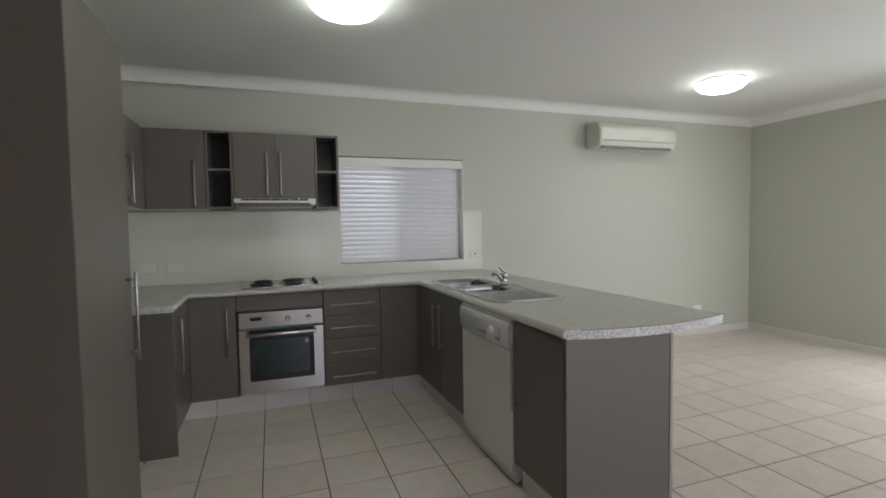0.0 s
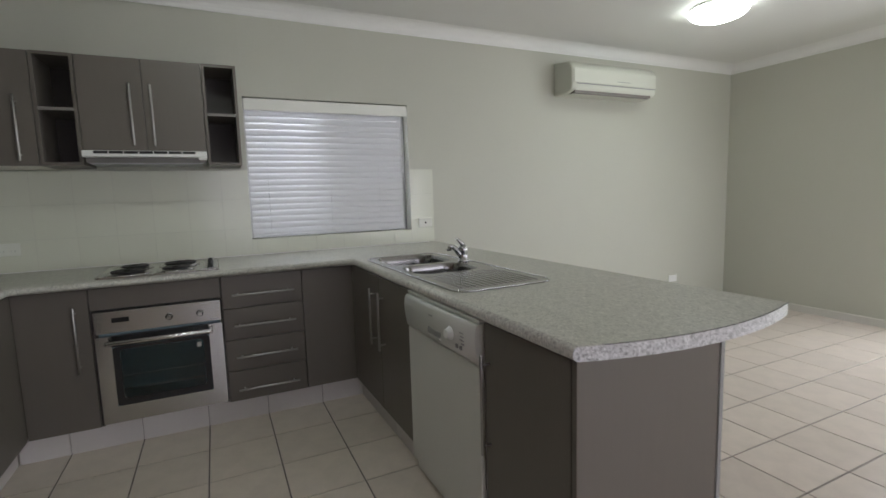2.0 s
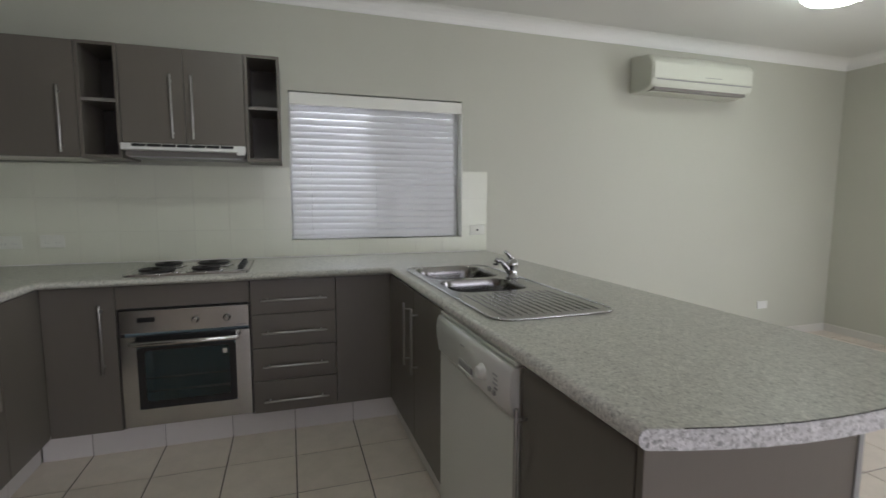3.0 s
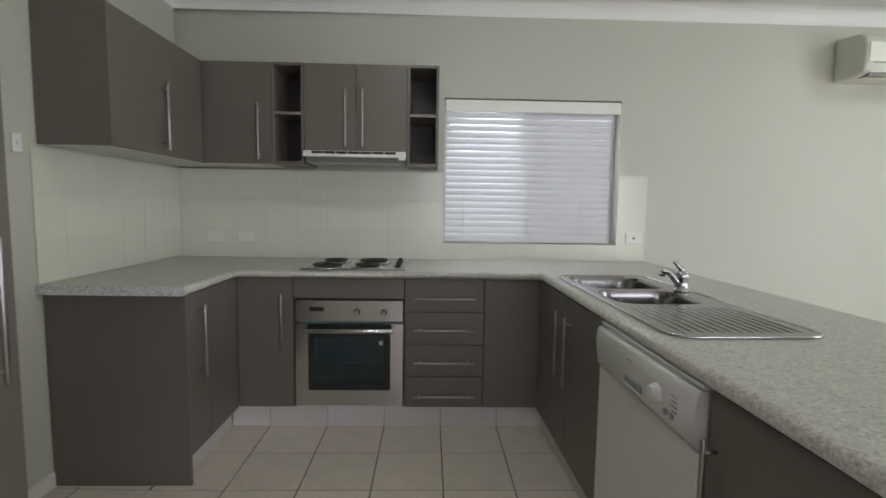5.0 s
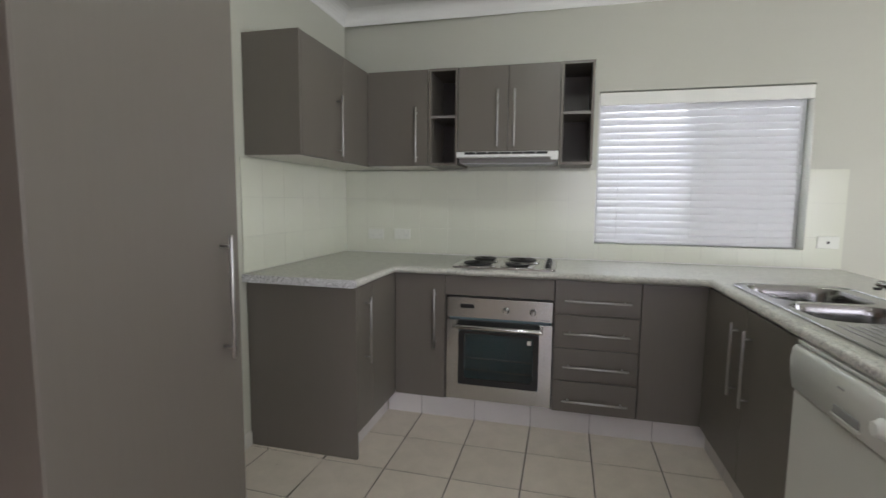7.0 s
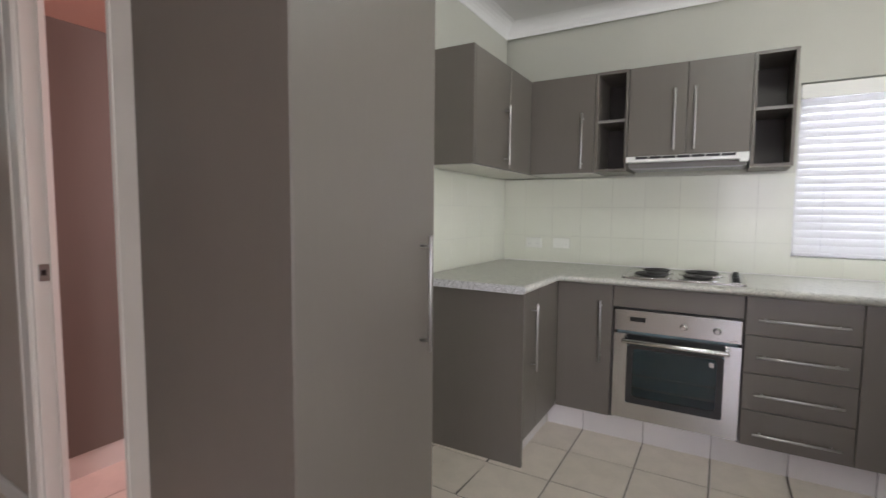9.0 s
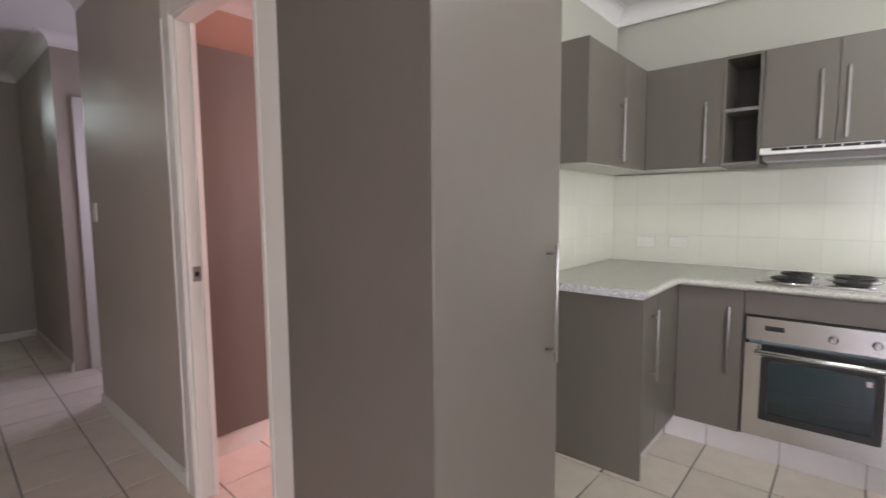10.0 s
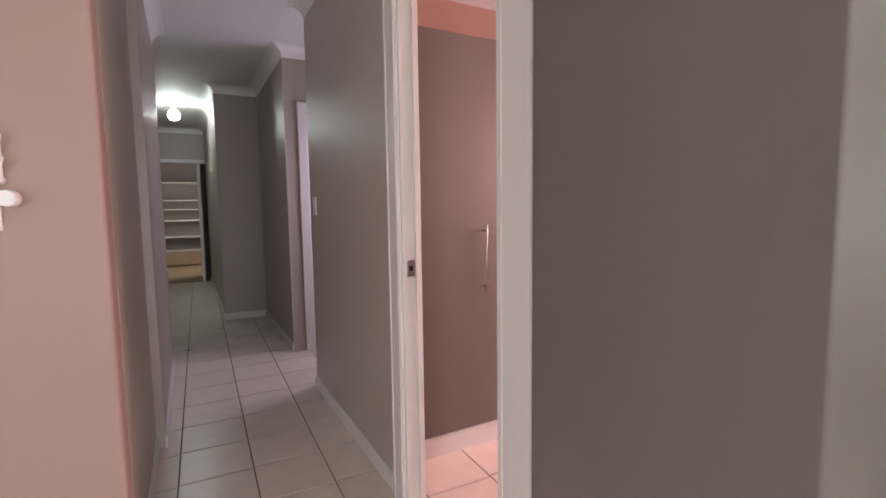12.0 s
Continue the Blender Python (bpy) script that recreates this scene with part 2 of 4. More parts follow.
def rounded(x0, x1, y0, y1, r, n=5):
    out = []
    for cx, cy, a0 in ((x1 - r, y0 + r, -90), (x1 - r, y1 - r, 0), (x0 + r, y1 - r, 90), (x0 + r, y0 + r, 180)):
        for k in range(n + 1):
            a = radians(a0 + 90 * k / n)
            out.append((cx + r * math.cos(a), cy + r * math.sin(a)))
    return out


def swept(profile, path, closed=False):
    """A moulding: (out, height) profile swept along plan points with mitred corners; out is to the left of the way walked."""
    bm = bmesh.new()
    pts = [Vector(p) for p in path]
    rings = []
    for i, p in enumerate(pts):
        a = pts[i - 1] if (i or closed) else None
        b = pts[(i + 1) % len(pts)] if (i < len(pts) - 1 or closed) else None
        ds = [d.normalized() for d in ((p - a) if a is not None else None, (b - p) if b is not None else None) if d is not None]
        ns = [Vector((-d.y, d.x)) for d in ds]
        nrm = sum(ns, Vector((0, 0))).normalized()
        k = 1 / max(0.3, nrm.dot(ns[0]))
        rings.append([bm.verts.new((p.x + nrm.x * k * o, p.y + nrm.y * k * o, h)) for o, h in profile])
    n = len(profile)
    for a, b in zip(rings, rings[1:]):
        for j in range(n):
            bm.faces.new((a[j], b[j], b[(j + 1) % n], a[(j + 1) % n]))
    bm.faces.new(rings[0])
    bm.faces.new(rings[-1][::-1])
    bmesh.ops.recalc_face_normals(bm, faces=bm.faces[:])
    return bm


def off_square(bm):
    """The rooms west of the kitchen run about a degree off square with it."""
    for v in bm.verts:
        if v.co.x < KW - 0.0005:
            v.co.y += 0.055 + 0.021 * (KW - v.co.x)


def link(name, bm, material, at):
    off_square(bm)
    bmesh.ops.translate(bm, verts=bm.verts[:], vec=-Vector(at))
    me = bpy.data.meshes.new(name)
    bm.to_mesh(me)
    bm.free()
    me.materials.append(material)
    return new(name, me)


def thing(name, at, label, category, group="", kind=""):
    """A thing made of parts: an empty at its base."""
    ob = new(name)
    ob.empty_display_size = 0.1
    ob.location = at
    return tagged(ob, label, category, group, kind)


def solid(name, bm, material, at, label="", category="", group="", kind=""):
    """A thing, or a piece of the setting, of one mesh."""
    ob = link(name, bm, material, at)
    ob.location = at
    return tagged(ob, label, category, group, kind)


def part(name, bm, material, parent, label=""):
    root = parent
    while root.parent:
        root = root.parent
    ob = link(name, bm, material, root.location)
    ob.parent = parent
    return tagged(ob, label)


def structure(name, bm, material, label="", at=(0, 0, 0)):
    return solid(name, bm, material, at, label, kind="structure")


# ---- plan ----
NORTH, EAST, SOUTH = 4.438, 5.865, -2.30
HN, HS, HSN = 1.84, 0.93, 0.89  # hall's two sides, and the south side's nearer stretch
WEST = -1.66        # dining nook's west wall
CEILING, CORNICE = 2.57, 2.48
WX0, WX1, WZ0, WZ1 = 0.867, 2.040, 1.01, 1.964

structure("wall_north", boxes((KW - 0.11, WX0, NORTH, NORTH + 0.16, 0, 2.7), (WX1, EAST + 0.12, NORTH, NORTH + 0.16, 0, 2.7),
                              (WX0, WX1, NORTH, NORTH + 0.16, 0, WZ0), (WX0, WX1, NORTH, NORTH + 0.16, WZ1, 2.7)), WALL, "greige painted plaster wall behind the kitchen")
structure("wall_east", boxes((EAST, EAST + 0.12, 2.65, NORTH, 0, 2.7), (EAST, EAST + 0.12, SOUTH - 0.12, 0.95, 0, 2.7), (EAST, EAST + 0.12, 0.95, 2.65, 2.1, 2.7)), WALL, "greige painted plaster wall of the living room")
structure("wall_south", boxes((-1.91, 0.5, SOUTH - 0.12, SOUTH, 0, 2.7), (1.9, 2.7, SOUTH - 0.12, SOUTH, 0, 2.7), (0.5, 1.9, SOUTH - 0.12, SOUTH, 2.1, 2.7), (5.1, EAST, SOUTH - 0.12, SOUTH, 0, 2.7),
                              (2.7, 5.1, SOUTH - 0.12, SOUTH, 2.1, 2.7)), WALL,
          "greige painted plaster wall with openings to the garden")
structure("wall_kitchen_west", boxes((KW - 0.11, KW, 1.95, NORTH, 0, 2.7)), WALL, "greige painted plaster wall beside the pantry")
structure("wall_nook_west", box(WEST - 0.12, WEST, SOUTH, HSN, 0, 2.7, 0.012, 4), PINKLIT, "painted plaster wall end by the hallway, pink glow put into its colour")
structure("wall_hall_south", boxes((-2.8, WEST - 0.12, HSN - 0.12, HSN, 0, 2.7)), HALLWALL, "taupe satin painted hallway wall")
structure("wall_hall_south_middle", boxes((-4.42, -2.8, HS - 0.12, HS, 0, 2.7), (-4.42, -4.30, 0.45, HS - 0.12, 0, 2.7)), HALLWALL, "taupe satin painted hallway wall with a return")
structure("wall_hall_south_far", boxes((-9.17, -4.42, 0.33, 0.45, 0, 2.7)), HALLWALL, "taupe satin painted wall of the narrow hallway")
DL, DR, DH = -1.69, -1.03, 2.04
structure("wall_hall_north", boxes((-3.27, DL - 0.03, HN, HN + 0.07, 0, 2.7), (DR + 0.03, KW - 0.001, HN, HN + 0.07, 0, 2.7), (DL - 0.03, DR + 0.03, HN, HN + 0.07, DH + 0.02, 2.7)), HALLWALL, "taupe satin painted hallway wall with a doorway")
structure("wall_hall_north_far", boxes((-5.77, -4.16, 1.85, 1.95, 0, 2.7)), HALLWALL, "taupe satin painted hallway wall")
structure("wall_alcove_east", boxes((-3.27, -3.16, HN + 0.07, 3.0, 0, 2.7)), HALLWALL, "taupe painted wall of the side alcove")
structure("wall_alcove_north", boxes((-4.27, -3.16, 3.0, 3.1, 0, 2.7)), HALLWALL, "taupe painted wall of the side alcove")
structure("wall_alcove_west", boxes((-4.27, -4.16, 1.95, 2.02, 0, 2.7), (-4.27, -4.16, 2.80, 3.0, 0, 2.7), (-4.27, -4.16, 2.02, 2.80, 2.06, 2.7)), HALLWALL, "taupe painted alcove wall with a doorway")
structure("wall_hall_end", boxes((-9.17, -9.05, 1.45, 1.51, 0, 2.7), (-9.17, -9.05, 0.45, 0.55, 0, 2.7), (-9.17, -9.05, 0.55, 1.45, 2.0, 2.7)),
          HALLWALL, "taupe painted wall at the hallway's far end")
structure("wall_hall_return", boxes((-5.87, -5.77, 1.41, 1.85, 0, 2.7)), HALLWALL, "taupe painted wall return facing the kitchen")
structure("wall_hall_narrow", boxes((-9.05, -5.87, 1.41, 1.51, 0, 2.7)), HALLWALL, "taupe painted wall of the narrow hallway")
# The last box is an added piece that darkens the gap behind door_3.
structure("wall_robe", boxes((-12.4, -12.3, 0.0, 2.2, 0, 2.7), (-12.3, -9.17, 2.1, 2.2, 0, 2.7), (-12.3, -9.17, 0.0, 0.1, 0, 2.7), (-9.17, -9.05, 0.0, 0.33, 0, 2.7), (-9.17, -9.05, 1.51, 2.2, 0, 2.7), (-9.92, -9.88, 1.325, 2.1, 0, 2.7)), ROBE, "far room walls with their dimness put into the colour")
structure("wall_laundry", boxes((-2.70, -2.58, 1.95, 3.9, 0, 2.7), (-2.70, -1.87, 3.9, 4.0, 0, 2.7), (-1.03, -0.978, 3.9, 4.0, 0, 2.7), (-1.87, -1.03, 3.9, 4.0, 0, 1.08), (-1.87, -1.03, 3.9, 4.0, 2.02, 2.7)), LAUNDRY, "laundry walls with a warm glow put into their colour")
structure("ceiling", boxes((-1.91, EAST + 0.12, SOUTH - 0.12, NORTH + 0.16, CEILING, CEILING + 0.12), (-4.30, -1.91, HS - 0.12, 3.1, CEILING, CEILING + 0.12), (-2.70, -1.91, 3.1, 4.0, CEILING, CEILING + 0.12)), CEIL, "flat white plasterboard ceiling")
structure("ceiling_hall_end", boxes((-12.4, -4.30, 0.0, 2.2, CEILING, CEILING + 0.12)), CEIL, "flat white ceiling at the hallway's end")

# cove cornice, quarter round
cove = [(0.0, CORNICE)] + [(0.004 + 0.083 * (1 - math.cos(radians(a))), CORNICE + 0.004 + 0.083 * math.sin(radians(a))) for a in range(0, 91, 15)] + [(0.09, CEILING - 0.001), (0.0, CEILING - 0.001)]
for i, (path, prof) in enumerate((
        ([(EAST, SOUTH), (EAST, NORTH), (KW, NORTH), (KW - 0.001, HN), (-3.27, HN), (-3.27, 3.0), (-4.16, 3.0), (-4.16, 1.85), (-5.77, 1.85), (-5.77, 1.41), (-9.05, 1.41), (-9.05, 0.45), (-4.42, 0.45), (-4.42, HS - 0.12)], cove),
        ([(-4.30, HS), (WEST, HSN), (WEST, SOUTH), (EAST, SOUTH)], cove),
        ([(-0.978, 1.95), (-0.978, 3.9), (-2.58, 3.9), (-2.58, 1.95), (-0.978, 1.95)], cove))):
    structure("cornice_%d" % (i + 1), swept(prof, path), CORN, "white plaster cove cornice")
skirt = [(0, 0), (0.012, 0), (0.012, 0.062), (0.006, 0.072), (0, 0.072)]
for i, path in enumerate(([(EAST, 2.66), (EAST, NORTH), (2.24, NORTH)], [(KW, 3.280), (KW, 2.446)], [(DL - 0.14, HN), (-3.27, HN), (-3.27, 2.99)],
                          [(-4.30, HS), (-2.80, HS)], [(-2.80, HSN), (WEST, HSN), (WEST, SOUTH)], [(-4.16, 1.85), (-5.77, 1.85), (-5.77, 1.41), (-9.04, 1.41)])):
    structure("baseboard_%d" % (i + 1), swept(skirt, path), TRIM, "low white painted skirting board")

# ---- doorway to the laundry ----
door1 = thing("door_1", (DL, HN, 0), "white painted timber door frame around an open doorway", "door frame", kind="structure")


def architrave(x0, x1, z0, z1):
    """A flat board with eased edges and a raised inner bead."""
    return box(x0, x1, HN - 0.020, HN - 0.001, z0, z1, 0.005)


part("architrave", architrave(DL - 0.113, DL - 0.012, 0, DH + 0.105), TRIM, door1)
part("architrave", architrave(DR + 0.012, DR + 0.158, 0, DH + 0.105), TRIM, door1)
part("architrave", architrave(DL - 0.012, DR + 0.012, DH + 0.012, DH + 0.105), TRIM, door1)
part("jamb", box(DL - 0.03, DL, HN - 0.006, HN + 0.075, 0, DH, 0.003), TRIM, door1)
part("jamb", box(DR, DR + 0.03, HN - 0.006, HN + 0.075, 0, DH, 0.003), TRIM, door1)
part("head", box(DL - 0.03, DR + 0.03, HN - 0.006, HN + 0.075, DH, DH + 0.02, 0.003), TRIM, door1)
for bx0, bx1 in ((DL - 0.034, DL - 0.014), (DR + 0.014, DR + 0.034), (DL - 0.111, DL - 0.098), (DR + 0.143, DR + 0.156)):
    part("bead", box(bx0, bx1, HN - 0.0235, HN - 0.0195, 0, DH + 0.02, 0.0015), TRIM, door1)
stop = part("door_stop", box(DL, DL + 0.012, HN + 0.048, HN + 0.072, 0, DH, 0.002), TRIM, door1)
strike = part("strike_plate", box(DL, DL + 0.0025, HN + 0.012, HN + 0.046, 0.97, 1.035, 0.001), NICKEL, door1, "small steel strike plate with a dark latch hole")
part("latch_hole", box(DL + 0.002, DL + 0.0032, HN + 0.020, HN + 0.036, 0.992, 1.013), BLACK, strike)
door2 = thing("door_2", (-4.16, 2.02, 0), "white painted door in a white frame, nearly shut", "door", kind="structure")
part("architrave", box(-4.158, -4.140, 1.955, 2.03, 0, 2.13, 0.004), TRIM, door2)
part("architrave", box(-4.158, -4.140, 2.79, 2.86, 0, 2.13, 0.004), TRIM, door2)
part("architrave", box(-4.158, -4.140, 2.03, 2.79, 2.06, 2.13, 0.004), TRIM, door2)
leaf = part("door_leaf", box(-4.235, -4.20, 2.03, 2.79, 0.01, 2.05, 0.002), TRIM, door2)
knob = part("lock_plate", box(-4.20, -4.192, 2.05, 2.09, 0.93, 1.13, 0.002), NICKEL, leaf)
part("lever", tube([(-4.195, 2.07, 1.06), (-4.145, 2.07, 1.06), (-4.14, 2.08, 1.06), (-4.14, 2.18, 1.055)], 0.009), BLACK, leaf, "dark lever handle")

# ---- windows ----
win = thing("window_1", ((WX0 + WX1) / 2, NORTH + 0.1, WZ0), "white aluminium sliding window with a fly screen, behind the blind", "window", kind="structure")
for r in ((WX0, WX1, WZ0, WZ0 + 0.04), (WX0, WX1, WZ1 - 0.04, WZ1), (WX0, WX0 + 0.04, WZ0 + 0.04, WZ1 - 0.04), (WX1 - 0.04, WX1, WZ0 + 0.04, WZ1 - 0.04), (1.41, 1.45, WZ0 + 0.04, WZ1 - 0.04)):
    part("window_frame", box(r[0], r[1], NORTH + 0.095, NORTH + 0.15, r[2], r[3], 0.003), ALU, win)
for x0, x1 in ((WX0 + 0.04, 1.41), (1.45, WX1 - 0.04)):
    pane = part("pane", box(x0, x1, NORTH + 0.118, NORTH + 0.123, WZ0 + 0.04, WZ1 - 0.04), GLASS, win)
    pane.visible_shadow = False
screen = bmesh.new()
for k in range(34):
    bx(screen, 1.45 + k * 0.0147, 1.45 + k * 0.0147 + 0.0085, NORTH + 0.138, NORTH + 0.1395, WZ0 + 0.04, WZ1 - 0.04)
part("fly_screen", screen, MESHSCREEN, win, "grey fly screen mesh")
for n, (x0, x1, z0, z1) in enumerate(((2.7, 5.1, 0.0, 2.1), (0.5, 1.9, 0.0, 2.1))):
    w = thing("window_%d" % (n + 3), ((x0 + x1) / 2, SOUTH, z0), "white aluminium framed glass door to the garden", "window", kind="structure")
    for r in ((x0, x1, z0, z0 + 0.05), (x0, x1, z1 - 0.05, z1), (x0, x0 + 0.05, z0 + 0.05, z1 - 0.05), (x1 - 0.05, x1, z0 + 0.05, z1 - 0.05)):
        part("window_frame", box(r[0], r[1], SOUTH - 0.09, SOUTH - 0.04, r[2], r[3], 0.003), ALU, w)
    g = part("pane", box(x0 + 0.05, x1 - 0.05, SOUTH - 0.068, SOUTH - 0.062, z0 + 0.05, z1 - 0.05), GLASS, w)
    g.visible_shadow = False
# This window is unseen, added to go with the pink laundry lamp.
w = thing("window_5", (-1.45, 3.95, 1.08), "unseen white aluminium window added for the laundry's pink light", "window", kind="structure")
for r in ((-1.87, -1.03, 1.08, 1.12), (-1.87, -1.03, 1.98, 2.02), (-1.87, -1.83, 1.12, 1.98), (-1.07, -1.03, 1.12, 1.98)):
    part("window_frame", box(r[0], r[1], 3.92, 3.97, r[2], r[3], 0.003), ALU, w)
g = part("pane", box(-1.83, -1.07, 3.943, 3.948, 1.12, 1.98), GLASS, w)
g.visible_shadow = False
w = thing("window_2", (EAST + 0.06, 1.80, 0), "white aluminium sliding glass door to the garden", "window", kind="structure")
for r in ((0.95, 2.65, 0, 0.05), (0.95, 2.65, 2.05, 2.1), (0.95, 1.00, 0.05, 2.05), (2.60, 2.65, 0.05, 2.05), (1.77, 1.83, 0.05, 2.05)):
    part("window_frame", box(EAST + 0.03, EAST + 0.08, r[0], r[1], r[2], r[3], 0.003), ALU, w)
for y0, y1 in ((1.00, 1.77), (1.83, 2.60)):
    g = part("pane", box(EAST + 0.052, EAST + 0.058, y0, y1, 0.05, 2.05), GLASS, w)
    g.visible_shadow = False
structure("ground", boxes((-60, 60, -60, 60, -0.30, -0.16)), GRASS, "mown lawn around the house")

# ---- kitchen ----
BF, BT, BU = 3.828, 0.902, 0.862   # base fronts, bench top and underside


def bar_handle(parent, p0, p1, out, label=""):
    """A satin bar on two posts, standing off a front by the vector out."""
    a, b, o = Vector(p0), Vector(p1), Vector(out)
    d = (b - a).normalized()
    bm = tube([a + o - d * 0.004, a + o, b + o, b + o + d * 0.004], [0.0045, 0.006, 0.006, 0.0045])
    for q in (a + d * 0.028, b - d * 0.028):
        tube([q, q + o], 0.0045, bm, 8)
    return part("handle", bm, NICKEL, parent, label)


def front(parent, axis, face, a0, a1, z0, z1, name="door"):
    """A laminate door or drawer front, 18 mm thick with eased edges, whose outer face is at face."""
    if axis == "y":
        bm = box(a0 + 0.002, a1 - 0.002, face, face + 0.018, z0 + 0.002, z1 - 0.002, 0.0012, 1)
    elif axis == "+x":
        bm = box(face - 0.018, face, a0 + 0.002, a1 - 0.002, z0 + 0.002, z1 - 0.002, 0.0012, 1)
    else:
        bm = box(face, face + 0.018, a0 + 0.002, a1 - 0.002, z0 + 0.002, z1 - 0.002, 0.0012, 1)
    return part(name, bm, LAM, parent)


BASE = "base cabinets under the worktop"
c = thing("base_cabinet", (-0.53, 3.80, 0), "grey-brown laminate corner base cabinet with a plain end panel", "cabinet", BASE)
part("body", box(KW + 0.004, -0.287, 3.303, 4.31, 0.125, BU), LAMIN, c)
part("end_panel", box(KW + 0.004, -0.268, 3.282, 3.300, 0.0, BU, 0.001, 1), LAM, c)
d = front(c, "+x", -0.268, 3.302, 3.485, 0.128, 0.8595)
bar_handle(d, (-0.268, 3.392, 0.463), (-0.268, 3.392, 0.792), (0.032, 0, 0))
front(c, "+x", -0.268, 3.485, 3.8295, 0.128, 0.8595, "corner_panel")

c = thing("base_cabinet", (-0.1, 4.08, 0), "grey-brown laminate base cabinet beside the oven", "cabinet", BASE)
part("body", box(-0.264, 0.030, BF + 0.02, 4.31, 0.125, BU), LAMIN, c)
d = front(c, "y", BF, -0.2685, 0.036, 0.128, 0.8595)
bar_handle(d, (-0.023, BF, 0.438), (-0.023, BF, 0.770), (0, -0.032, 0))

c = thing("oven_cabinet", (0.34, 4.08, 0), "grey-brown laminate cabinet housing the built-in oven", "cabinet", BASE)
part("body", boxes((0.034, 0.046, BF + 0.02, 4.31, 0.125, BU), (0.634, 0.642, BF + 0.02, 4.31, 0.125, BU), (0.046, 0.634, BF + 0.02, 4.31, 0.745, BU)), LAMIN, c)
front(c, "y", BF, 0.036, 0.643, 0.742, 0.8595, "filler_panel")

c = thing("drawer_unit", (0.86, 4.08, 0), "grey-brown laminate unit of four drawers with bar handles", "drawers", BASE)
part("body", box(0.645, 1.08, BF + 0.02, 4.31, 0.125, BU), LAMIN, c)
for z0, z1, zh in ((0.672, 0.8595, 0.752), (0.488, 0.672, 0.575), (0.306, 0.488, 0.392), (0.128, 0.306, 0.20)):
    d = front(c, "y", BF, 0.645, 1.083, z0, z1, "drawer")
    bar_handle(d, (0.70, BF, zh), (1.03, BF, zh), (0, -0.032, 0))

c = thing("base_cabinet", (1.25, 4.08, 0), "plain grey-brown laminate corner base cabinet", "cabinet", BASE)
part("body", box(1.085, 1.415, BF + 0.02, 4.31, 0.125, BU), LAMIN, c)
front(c, "y", BF, 1.083, 1.398, 0.128, 0.8595, "corner_panel")

PW = 1.39   # the peninsula's kitchen side


def skew(*things):
    """The peninsula stands a degree off square, turned about its inner corner."""
    m = Matrix.Translation((1.385, 3.787, 0)) @ Matrix.Rotation(0.018, 4, "Z") @ Matrix.Translation((-1.385, -3.787, 0))
    for ob in things:
        ob.matrix_world = m @ Matrix.Translation(ob.location)


c = thing("sink_cabinet", (1.66, 3.35, 0), "grey-brown laminate sink cabinet with two doors", "cabinet", BASE)
part("body", boxes((PW + 0.02, 1.90, 2.897, 2.915, 0.125, BU), (PW + 0.02, 1.90, 3.78, 3.80, 0.125, BU), (PW + 0.02, 1.90, 2.915, 3.78, 0.125, 0.143)), LAMIN, c)
for y0, y1, yh in ((2.897, 3.32, 3.255), (3.32, 3.822, 3.392)):
    d = front(c, "-x", PW, y0, y1, 0.128, 0.8595)
    bar_handle(d, (PW, yh, 0.480), (PW, yh, 0.782), (-0.032, 0, 0))

skew(c)

c = thing("base_cabinet", (1.66, 2.03, 0), "grey-brown laminate peninsula cabinet with one door", "cabinet", BASE)
part("body", box(PW + 0.02, 1.90, 1.837, 2.255, 0.125, BU), LAMIN, c)
d = front(c, "-x", PW, 1.835, 2.257, 0.128, 0.8595)
bar_handle(d, (PW, 2.225, 0.42), (PW, 2.225, 0.755), (-0.032, 0, 0))
part("end_panel", box(PW, 1.966, 1.815, 1.833, 0.0, BU, 0.001, 1), LAM, c, "broad plain laminate end panel down to the floor")
part("back_panel", box(1.948, 1.966, 1.835, NORTH - 0.02, 0.0, BU, 0.001, 1), LAM, c)
part("edge_strip", box(1.9505, 1.9665, 1.811, 1.837, 0.0, BU), GREY, c, "greyish edging strip")
skew(c)

# worktop: one continuous U with a bowed peninsula end
arc = []
for k in range(13):
    u = k / 12
    arc.append((1.408 + u * (2.290 - 1.408), 1.812 - 4 * 0.074 * u * (1 - u)))
outer = [(KW + 0.002, 3.250), (-0.249, 3.250), (-0.249, 3.783), (1.384, 3.783)] + arc + [(2.235, NORTH - 0.002), (KW + 0.002, NORTH - 0.002)]
SX0, SX1, SY0, SY1 = 1.436, 1.902, 2.51, 3.685     # sink
bowl_a = rounded(1.474, 1.835, 3.285, 3.66, 0.09)
bowl_b = rounded(1.474, 1.815, 2.955, 3.25, 0.08)


